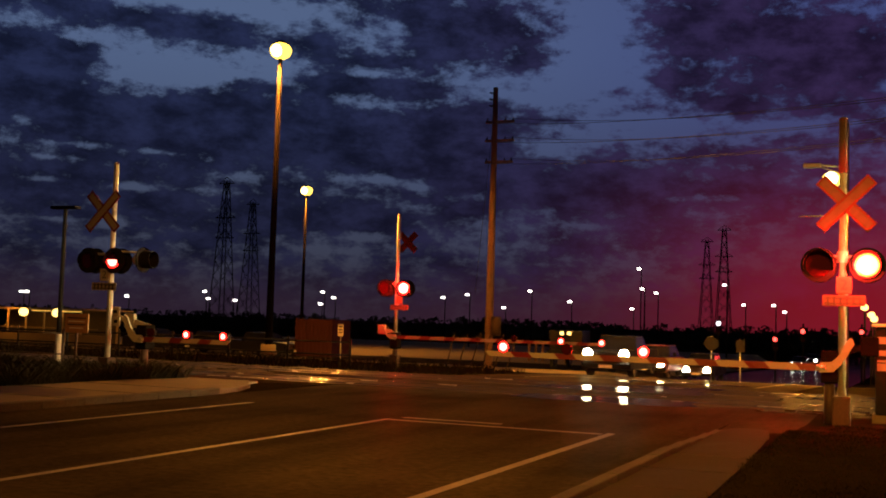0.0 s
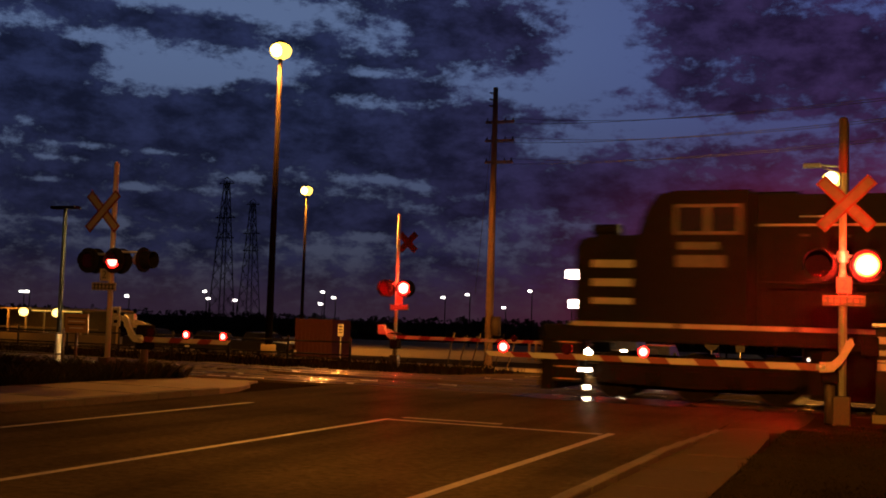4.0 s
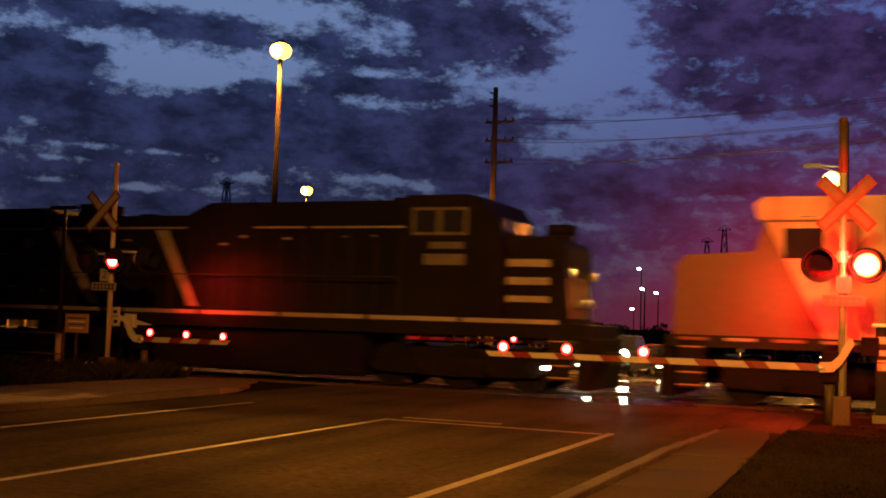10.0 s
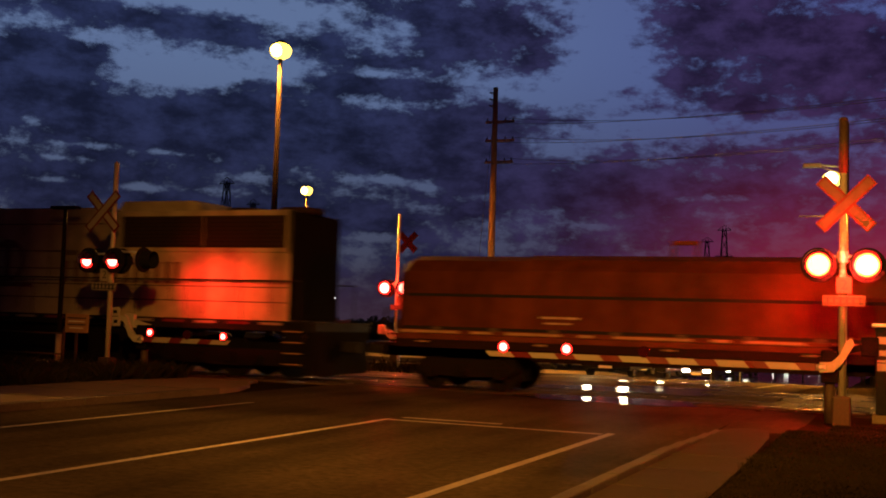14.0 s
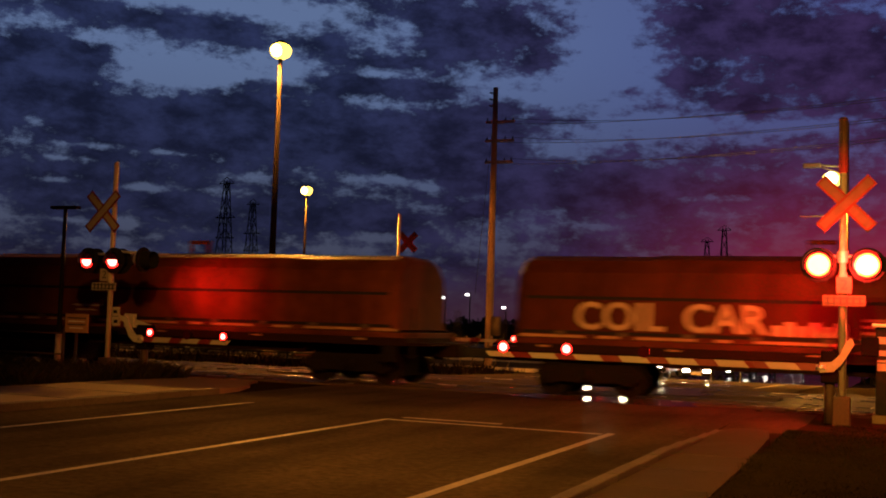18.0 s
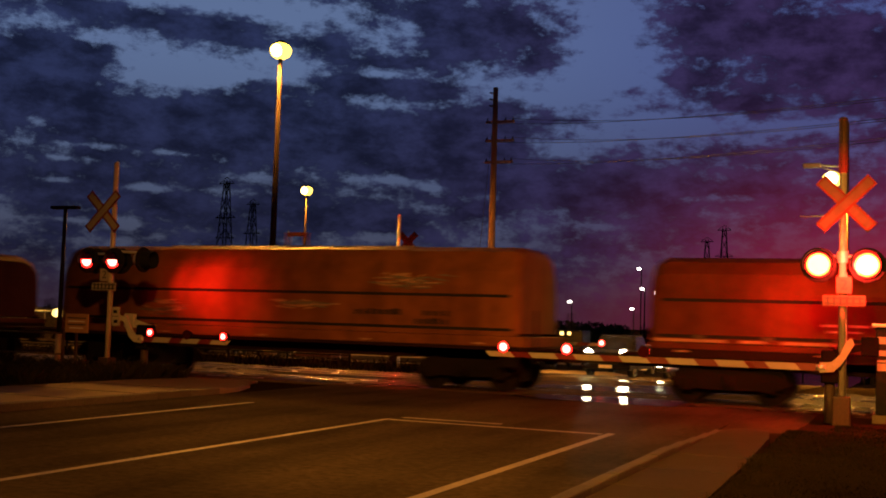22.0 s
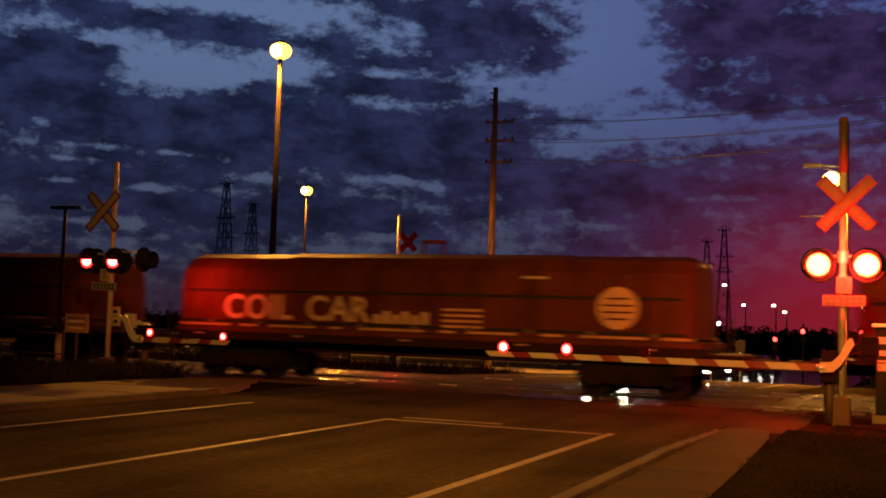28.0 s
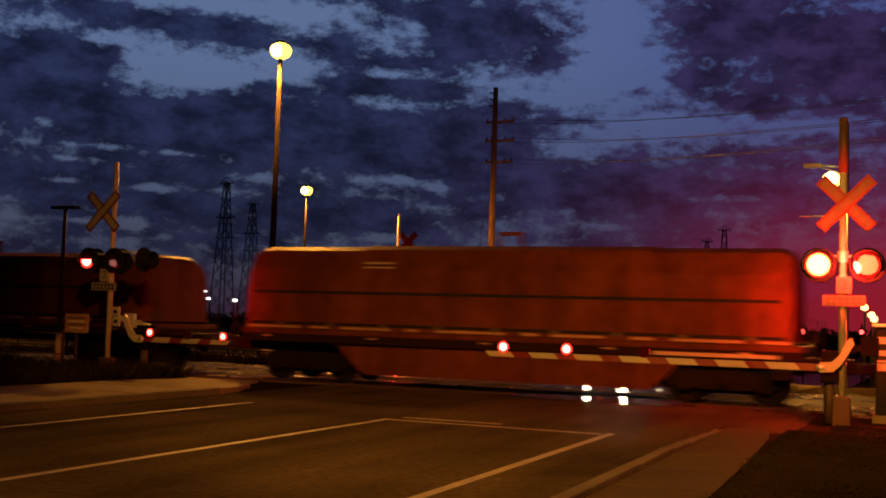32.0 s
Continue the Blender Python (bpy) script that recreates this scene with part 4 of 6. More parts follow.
# unseen poles on the near side, added to carry the two assumed lamps
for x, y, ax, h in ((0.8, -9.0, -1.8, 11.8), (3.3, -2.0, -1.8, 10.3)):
    s = thing("street_lamp", pose(x, y, -0.03), "galvanised pole added out of view for an assumed amber lamp", "street lamp", "roadside street lamps")
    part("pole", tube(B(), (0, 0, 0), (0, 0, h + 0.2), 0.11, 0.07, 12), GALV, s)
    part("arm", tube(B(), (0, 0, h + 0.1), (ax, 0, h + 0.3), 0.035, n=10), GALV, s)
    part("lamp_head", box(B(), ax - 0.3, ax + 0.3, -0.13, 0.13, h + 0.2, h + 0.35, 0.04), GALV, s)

# wooden power pole with crossarms and wires
wp = thing("power_pole", pose(-20.3, 55.0, land(55) - 0.03), "tall weathered wooden power pole with crossarms", "power pole", "power poles")
H = 14.27 - land(55)
part("pole", tube(B(), (0, 0, 0), (0, 0, H), 0.23, 0.13, 14), WOOD, wp)
for z, w in ((12.23, 0.75), (11.22, 0.75), (10.07, 0.7)):
    arm = part("crossarm", box(B(), -0.5, w + 0.35, -0.06, 0.06, z + 0.8, z + 0.92), WOOD, wp)
    for xx in (-0.42, 0.6, w + 0.28):
        part("insulator", tube(B(), (xx, 0, z + 0.92), (xx, 0, z + 1.08), 0.05, 0.03, 8), GRILLE, arm)
for k in range(3):
    part("insulator", tube(B(), (-0.14, 0, H - 0.3 - 0.35 * k), (-0.34, 0, H - 0.25 - 0.35 * k), 0.05, 0.04, 8), GRILLE, wp)
part("transformer_tank", tube(B(), (0.42, -0.1, 1.7), (0.42, -0.1, 2.7), 0.26, n=14), RUST, wp, "rusty cylindrical tank")
part("guy_wire", tube(B(), (-0.05, 0, H - 1.2), (-2.0, 3.0, 4.0), 0.012, n=6), WIRE, wp)
p2 = thing("power_pole", pose(2.6, 28.6, -0.03), "tall weathered wooden power pole with crossarms", "power pole", "power poles")
part("pole", tube(B(), (0, 0, 0), (0, 0, 11.5), 0.2, 0.13, 14), WOOD, p2)
for z in (7.45, 6.95, 6.5):
    part("crossarm", box(B(), -0.4, 0.8, -0.06, 0.06, z, z + 0.1), WOOD, p2)


def cable(a, b, sag, r=0.012, name="power_cable", label="black overhead power cable", group="overhead cables"):
    bm = B()
    a, b = Vector(a), Vector(b)
    path = [a]
    for i in range(1, 17):
        t = i / 16
        q = a.lerp(b, t) - Vector((0, 0, 4 * sag * t * (1 - t)))
        path.append(q)
    rings = [[bm.verts.new(q + Vector((0, r * math.cos(2.094 * k), r * math.sin(2.094 * k)))) for k in range(3)] for q in path]
    for u, v in zip(rings, rings[1:]):
        for k in range(3):
            bm.faces.new((u[k], u[(k + 1) % 3], v[(k + 1) % 3], v[k]))
    return tagged(part(name, bm, WIRE), label, "cable", group)


for z, zz in ((12.23, 7.5), (11.22, 7.0), (10.07, 6.55)):
    for off in (0.0, 0.75):
        cable((-20.7 + off * 1.4, 55.0, z + 0.25 * (off > 0) + 0.1), (2.3 + off * 0.8, 28.6, zz + 0.1), 0.35 + 0.15 * off)

# transmission towers far off


def tower(x, y, h, w, label):
    t = thing("pylon", pose(x, y, land(y) - 0.03), label, "pylon", "pylons on the horizon")
    bm = B()
    legs = []
    for sx, sy in ((-1, -1), (1, -1), (1, 1), (-1, 1)):
        legs.append([Vector((sx * w * (1 - 0.80 * k / 9), sy * w * (1 - 0.80 * k / 9), h * k / 9)) for k in range(10)])
    for j in range(4):
        for k in range(9):
            tube(bm, legs[j][k], legs[j][k + 1], 0.15, n=4, caps=False)
            tube(bm, legs[j][k], legs[(j + 1) % 4][k + 1], 0.08, n=3, caps=False)
            tube(bm, legs[(j + 1) % 4][k], legs[j][k + 1], 0.08, n=3, caps=False)
    part("lattice", bm, DARKSTEEL, t)
    for z, s in ((0.98, 2.6), (0.74, 3.4), (0.60, 3.2)):
        bm = B()
        tube(bm, (-s, 0, h * z), (s, 0, h * z), 0.16, n=5)
        for q in (-1, 1):
            tube(bm, (q * s, 0, h * z), (0, 0, h * (z + 0.045)), 0.1, n=5)
        part("crossarm", bm, DARKSTEEL, t)
    return t


def spot(az, el, d):
    a = radians(az)
    return (d * math.sin(a), d * math.cos(a), 1.58 + d * math.tan(radians(el)))


for az, el, d, w in ((-33.99, 6.87, 330, 2.8), (-32.63, 5.85, 390, 3.0), (-8.46, 5.2, 430, 3.0), (-9.3, 4.6, 480, 3.0)):
    px, py, pz = spot(az, el, d)
    tower(px, py, pz - land(py) + 0.03, w, "distant dark steel lattice pylon against dusk sky")

# yard lamps scattered over the distance
YARD = [(-43.55, 0.87, 150), (-43.3, 0.88, 150), (-34.86, 1.2, 160), (-34.68, 0.84, 170), (-33.32, 0.8, 180), (-38.65, 0.83, 140), (-28.91, 1.38, 150), (-28.34, 1.11, 160), (-29.0, 0.77, 190), (-22.69, 1.3, 140), (-21.43, 1.48, 120), (-19.54, 0.87, 150), (-18.2, 1.76, 150), (-16.15, 1.29, 150), (-12.99, 1.01, 160), (-12.66, 3.06, 140), (-12.5, 2.03, 110), (-11.79, 1.85, 140), (-8.42, 2.33, 110), (-7.48, 1.36, 140), (-6.04, 1.37, 130), (-5.53, 1.05, 130)]
for az, el, d in YARD:
    px, py, pz = spot(az, el, d)
    t = thing("yard_lamp", pose(px, py, land(py) - 0.03), "distant slender yard lamp with a bright white head", "yard lamp", "distant yard lamps")
    h = pz - land(py) + 0.03
    part("pole", tube(B(), (0.25, 0.2, 0), (0.25, 0.2, h + 0.12), 0.09, 0.06, 8), DARKSTEEL, t)
    part("arm", tube(B(), (0.25, 0.2, h + 0.12), (0, 0, h + 0.14), 0.04, n=6), DARKSTEEL, t)
    q = d / 150.0
    bm = B()
    dome(bm, (0, 0, h), 0.30 * q, 0.5, up=-1)
    dome(bm, (0, 0, h), 0.30 * q, 0.5)
    part("glass", bm, WHITEGLOW, t, "bright white lamp glass")
# two warm lamps low over the far right kerb
for px, pz in ((-1.9, 3.12), (-1.58, 2.75), (-1.45, 2.55)):
    t = thing("low_lamp", pose(px, 60.0, land(60) - 0.03), "warm low lamp on a thin post", "yard lamp", "warm low lamps")
    part("post", tube(B(), (0, 0.25, 0), (0, 0.25, pz + 0.9), 0.05, n=8), DARKSTEEL, t)
    part("glass", dome(B(), (0, 0, pz + 0.78), 0.18, 0.9, up=1), WARMGLOW, t)
    part("glass_low", dome(B(), (0, 0, pz + 0.78), 0.18, 0.9, up=-1), WARMGLOW, t)
    part("bracket", tube(B(), (0, 0.25, pz + 0.88), (0, 0, pz + 0.9), 0.03, n=6), DARKSTEEL, t)

# far traffic signals
for px, py, pz, m, lab in ((-7.81, 75.0, 1.18, TAILRED, "red"), (-6.09, 75.0, 1.75, TAILRED, "red"), (-2.54, 75.0, 1.82, TAILRED, "red"), (-11.44, 75.0, 2.1, COOLGLOW, "white")):
    t = thing("traffic_signal", pose(px, py, terrain(px, py) - 0.03), "far black traffic signal showing " + lab, "traffic signal", "far traffic signals")
    z = pz - terrain(px, py) + 0.03
    part("post", tube(B(), (0, 0.2, 0), (0, 0.2, z + 0.5), 0.06, n=8), DARKSTEEL, t)
    part("case", box(B(), -0.18, 0.18, -0.1, 0.14, z - 0.75, z + 0.25, 0.03), BLACK, t)
    part("lit_lens", tube(B(), (0, -0.1, z), (0, -0.14, z), 0.14, n=16), m, t)
    for k in (1, 2):
        part("dark_lens", tube(B(), (0, -0.1, z - 0.27 * k), (0, -0.13, z - 0.27 * k), 0.11, n=12), LENSOFF, t)

# ---- far edge: fence, barrier, woods, canopy ----
fence = thing("pipe_fence", pose(0, 0, 0), "low dark pipe fence beyond the tracks", "fence")
xs = [-34 + 2.4 * k for k in range(8)]
for a, b in zip(xs, xs[1:]):
    for z in (0.42, 0.85):
        part("rail", tube(B(), (a, 33.2, z - 0.03), (b, 33.2, z - 0.03), 0.028, n=8), DARKSTEEL, fence)
for x in xs:
    part("post", tube(B(), (x, 33.2, -0.15), (x, 33.2, 0.98), 0.04, n=8), DARKSTEEL, fence)
# the paved lot beyond the tracks, under the tall lamps
structure("pavement_lot", sheet([-75, -50, -36, -26, -18, -15.5, -13.4], [43.2, 46, 50, 55, 60, 62.3], lambda x, y: terrain(x, y) - 0.012), LOTPAVE, "pale paved lot beyond the tracks", "pavement")
structure("pavement_lot_back", sheet([-75, -50, -36, -26, -18, -15.5, -13.4], [70.8, 78, 90, 110, 130], lambda x, y: terrain(x, y) - 0.012), LOTPAVE, "pale paved lot beyond the side street", "pavement")
for k in range(6):
    p = thing("leaning_pole", pose(-18.4 + 0.55 * k, 44.6, land(44.6) - 0.03), "thin leaning marker pole in rough grass", "pole", "leaning poles")
    part("pole", tube(B(), (0, 0, 0), (0.35 + 0.06 * (k % 3), 0, 1.55 - 0.08 * (k % 2)), 0.03, 0.022, 8), RUST, p)
    part("reflector", box(B(), 0.27, 0.37, -0.02, 0.0, 1.2, 1.4), DARKSIGN, p)
ws = thing("white_marker_sign", pose(-23.83, 45.0, land(45) - 0.03), "small white rectangular sign on a post", "sign")
part("post", tube(B(), (0, 0.03, 0), (0, 0.03, 1.75), 0.03, n=8), GALV, ws)
face = part("panel", box(B(), -0.15, 0.15, -0.02, 0.0, 1.22, 1.78, 0.01), SIGNWHITE, ws)
for k in range(3):
    part("text_bar", box(B(), -0.09, 0.09, -0.026, -0.021, 1.36 + 0.13 * k, 1.41 + 0.13 * k), INK, face)
ct = thing("storage_container", pose(-33.1, 60.0, land(60)), "dark maroon steel storage container in the lot", "container")
part("body", box(B(), -1.85, 0.75, 0.0, 2.4, 0.1, 2.4, 0.03), MAROON, ct)
for k in range(9):
    part("rib", box(B(), -1.78 + 0.28 * k, -1.66 + 0.28 * k, -0.035, 0.0, 0.22, 2.28), MAROON, ct)
for xx in (-1.83, 0.61):
    part("corner_post", box(B(), xx, xx + 0.12, -0.05, 0.03, 0.02, 2.42), MAROON, ct)
# fuel canopy with bright lamps
can = thing("canopy_building", pose(-64.0, 70.0, land(70) - 0.03), "low lit canopy building with a flat roof", "building")
part("roof", box(B(), -5.2, 6.4, -3, 3, 2.55, 2.70, 0.04), WALLTAN, can)
part("wall", box(B(), -5.0, 6.2, 1.2, 1.5, 0, 2.55), WALLTAN, can)
part("plinth_wall", box(B(), -12.0, 9.0, -3.4, -3.1, -0.1, 0.75), SANDY, can)
for k in range(7):
    part("post", box(B(), -4.8 + 1.8 * k, -4.68 + 1.8 * k, -2.8, -2.68, 0, 2.55), SANDY, can)
    part("rail", box(B(), -4.8 + 1.8 * k, -3.1 + 1.8 * k, -2.78, -2.72, 1.15, 1.22), SANDY, can)
for px in (0.87, 4.15):
    part("lit_lamp", dome(B(), (px, -3.25, 2.35), 0.36, 0.9), WARMGLOW, can, "glaring amber wall lamp")
    part("lit_lamp", dome(B(), (px, -3.25, 2.35), 0.36, 0.9, up=-1), WARMGLOW, can, "glaring amber wall lamp")
for px in (2.4, 5.4):
    part("strip_light", box(B(), px - 0.9, px + 0.9, -3.06, -3.01, 2.44, 2.52), STRIPGLOW, can)
lamp("canopy_light", "POINT", pose(-64.5, 66.2, 1.6), 160, SODIUM, 0.3)

# far woods: crowns of many small clumps on the horizon
random.seed(11)


def woods(name, az0, az1, d0, d1, count, h0, h1, label):
    rng = random.Random(az0 * 7 + count)
    vs, fs = [], []
    for _ in range(count):
        a, d = radians(rng.uniform(az0, az1)), rng.uniform(d0, d1)
        x, y = d * math.sin(a), d * math.cos(a)
        h = rng.uniform(h0, h1)
        base = land(y) - 0.1 if x < -13 else terrain(x, y) - 0.1
        h += land(y) - 0.1 - base
        w = rng.uniform(0.28, 0.5) * h
        i = len(vs)
        vs += [(x - 0.15, y, base), (x + 0.15, y, base), (x, y, base + h * 0.7)]
        fs.append((i, i + 1, i + 2))
        for _ in range(46):
            t, e = rng.uniform(0, 6.283), rng.uniform(-0.9, 1.0)
            r = w * math.sqrt(max(0.0, 1 - e * e)) * rng.uniform(0.5, 1.08)
            cx, cy, cz = x + r * math.cos(t), y + r * math.sin(t), base + h * 0.56 + e * h * 0.42
            s = w * rng.uniform(0.16, 0.34)
            i = len(vs)
            vs += [(cx + rng.uniform(-s, s), cy + rng.uniform(-s, s), cz + rng.uniform(-s, s)) for _ in range(4)]
            fs += [(i, i + 1, i + 2), (i, i + 2, i + 3), (i, i + 1, i + 3)]
    me = bpy.data.meshes.new(name)
    me.from_pydata(vs, [], fs)
    me.materials.append(LEAVES)
    return tagged(new(name, me), label, "trees", "", "stuff")


woods("far_woods", -52, -22, 190, 260, 460, 1.8, 3.6, "dark low tree line on the horizon")
woods("far_woods", -22, 8, 170, 240, 460, 2.0, 3.7, "dark low tree line on the horizon")

# ---- waiting road vehicles ----


def wheel(parent, x, y, r=0.34):
    w = part("wheel", tube(B(), (x - 0.11, y, r), (x + 0.11, y, r), r, n=22), TYRE, parent)
    part("rim", tube(B(), (x - 0.118, y, r), (x + 0.118, y, r), r * 0.62, n=16), CHROME, w)


def vehicle(name, m, label, category, paint, width, length, waist, height, bonnet, cab0, cab1, lamp_z, lamp_dx, clear=0.26, glass=HEADGLOW):
    """A road vehicle that faces -y: a body drawn from its side outline, cabin, lamps, bumper and wheels."""
    c = thing(name, m, label, category, "waiting vehicles")
    w = width / 2
    bm = B()
    pts = [(0, clear + 0.05), (0.02, waist - 0.22), (0.12, waist - 0.08), (bonnet, waist), (length - 0.05, waist + 0.02), (length, clear + 0.15), (length - 0.2, clear), (0.15, clear)]
    prism(bm, pts, -w, w)
    bmesh.ops.bevel(bm, geom=[e for e in bm.edges if abs(e.verts[0].co.y - e.verts[1].co.y) < 0.01], offset=0.05, segments=2, affect="EDGES")
    bm.transform(Matrix.Rotation(radians(90), 4, "Z"))
    part("body", bm, paint, c)
    bm = B()
    lo = [(-w + 0.06, bonnet), (w - 0.06, bonnet), (w - 0.06, cab1 + 0.25), (-w + 0.06, cab1 + 0.25)]
    hi = [(-w + 0.24, cab0), (w - 0.24, cab0), (w - 0.24, cab1), (-w + 0.24, cab1)]
    a = [bm.verts.new((x, y, waist)) for x, y in lo]
    b = [bm.verts.new((x, y, height)) for x, y in hi]
    bm.faces.new(b)
    for i in range(4):
        bm.faces.new((a[i], a[(i + 1) % 4], b[(i + 1) % 4], b[i]))
    part("window_glass", bm, CARGLASS, c, "dark reflecting glass")
    part("roof", box(B(), -w + 0.24, w - 0.24, cab0 - 0.03, cab1 + 0.03, height - 0.02, height + 0.04, 0.02), paint, c)
    part("bumper", box(B(), -w - 0.01, w + 0.01, -0.09, 0.05, clear + 0.04, clear + 0.24, 0.03), BLACK, c)
    part("grille", box(B(), -w + 0.42, w - 0.42, -0.03, 0.03, clear + 0.28, waist - 0.16, 0.01), GRILLE, c)
    part("number_plate", box(B(), -0.26, 0.26, -0.105, -0.092, clear + 0.07, clear + 0.20), SIGNWHITE, c)
    for s in (-1, 1):
        hl = part("headlight", box(B(), s * lamp_dx - 0.14, s * lamp_dx + 0.14, -0.05, 0.1, lamp_z - 0.10, lamp_z + 0.10, 0.03), CHROME, c)
        # disc drawn larger than a real lamp, to hold its glare
        part("lit_glass", tube(B(), (s * lamp_dx, -0.05, lamp_z), (s * lamp_dx, -0.075, lamp_z), 0.19, n=18), glass, hl, "glaring lit headlamp glass")
        part("mirror", box(B(), s * (w + 0.10) - 0.08, s * (w + 0.10) + 0.08, bonnet + 0.25, bonnet + 0.33, waist + 0.05, waist + 0.22, 0.02), BLACK, c)
        wheel(c, s * (w - 0.12), 0.85)
        wheel(c, s * (w - 0.12), length - 0.9)
    return c


vehicle("pickup_truck", pose(-10.66, 42.0, land(42) - 0.02), "dark pickup truck waiting with headlights on", "pickup truck", CARDARK, 1.9, 5.2, 1.02, 1.56, 1.3, 1.95, 3.2, 0.88, 0.72)
vehicle("car", pose(-10.72, 49.6, terrain(-10.72, 49.6)), "dark red sedan waiting with headlights on", "car", CARRED, 1.75, 4.6, 0.92, 1.42, 1.15, 1.9, 3.4, 0.66, 0.60)
vehicle("car", pose(-10.28, 60.0, terrain(-10.28, 60.0)), "grey sedan waiting with headlights on", "car", CARGREY, 1.75, 4.6, 0.92, 1.42, 1.15, 1.9, 3.4, 0.56, 0.56)
ARRIVING = []  # cars that roll up behind the queue: thing, rows of seconds and distance
for rows in (
    [(0, 122), (1, 115.5), (2, 109), (3, 103), (5, 91), (7, 80), (9, 72), (11, 69), (32, 69)],
    [(0, 141), (3, 125), (6, 108), (9, 92), (12, 80), (14, 77), (32, 77)],
    [(0, 178), (3, 150), (7, 134), (10.5, 126), (14, 105), (17, 92), (20, 85), (32, 85)],
    [(0, 215), (5.5, 186), (10.5, 165), (17, 128), (22, 102), (26, 93), (32, 93)],
):
    c = vehicle("car", pose(-10.45, rows[0][1], terrain(-10.45, rows[0][1])), "distant dark car rolling up with headlights on", "car", CARDARK, 1.75, 4.6, 0.92, 1.42, 1.15, 1.9, 3.4, 0.65, 0.52, glass=HEADFAR)
    ARRIVING.append((c, rows))
# small amber marker lamps on the far truck and poles
mk = thing("work_truck", pose(-18.15, 62.0, land(62)), "far flat truck with amber marker lamps", "truck")
part("body", box(B(), -1.1, 1.1, 0, 5, 0.6, 1.15, 0.04), CARDARK, mk)
part("cab", box(B(), -1.0, 1.0, 0, 1.8, 1.15, 2.3, 0.08), CARDARK, mk)
for xx in (-0.22, 0.22):
    part("marker_lamp", box(B(), xx - 0.11, xx + 0.11, -0.06, 0.0, 2.02, 2.2, 0.02), WARMGLOW, mk)
for s in (-1, 1):
    wheel(mk, s * 0.95, 0.9, 0.42)
    wheel(mk, s * 0.95, 4.1, 0.42)
# parked vehicles in the lot, their lights off
for x, y, rz, paint, lab in ((-43.4, 60.5, 90, CARGREY, "grey"), (-39.6, 62.0, 96, CARDARK, "dark"), (-34.9, 60.0, 84, CARGREY, "grey")):
    v = vehicle("parked_car", pose(x, y, land(y), 0, 0, rz), lab + " car parked in the lot with lights off", "car", paint, 1.75, 4.5, 0.92, 1.42, 1.15, 1.9, 3.4, 0.66, 0.6)
    tagged(v, group="parked cars")
    for o in v.children_recursive:
        if o.name.startswith("lit_glass"):
            o.data.materials[0] = CHROME
# pale bollards by the work truck
for x in (-24.6, -24.1, -23.6, -21.9):
    b = thing("bollard", pose(x, 75.0, land(75) - 0.03), "pale yellow steel bollard in the far lot", "bollard", "bollards")
    part("post", tube(B(), (0, 0, 0), (0, 0, 1.35), 0.10, n=12), SIGNORANGE, b)
    part("cap", dome(B(), (0, 0, 1.35), 0.10), WHITEREFL, b)
# road signs seen from behind, past the waiting cars
rs = thing("round_road_sign", pose(-8.25, 52.0, terrain(-8.25, 52) - 0.03), "back of a dark round road sign on post", "sign")
part("post", tube(B(), (0, 0.03, 0), (0, 0.03, 2.1), 0.03, n=8), GALV, rs)
part("plate", tube(B(), (0, 0, 1.75), (0, 0.015, 1.75), 0.33, n=24), DARKSTEEL, rs)
rs = thing("square_road_sign", pose(-6.95, 52.0, terrain(-6.95, 52) - 0.03), "back of a dark square road sign on post", "sign")
part("post", tube(B(), (0, 0.03, 0), (0, 0.03, 2.0), 0.03, n=8), GALV, rs)
part("plate", box(B(), -0.2, 0.2, 0, 0.015, 1.4, 1.95), DARKSTEEL, rs)

# ---- the train: each vehicle's front lies at x = 0 and it runs towards -x ----
NR = -1.55  # near side of the train, in its own space


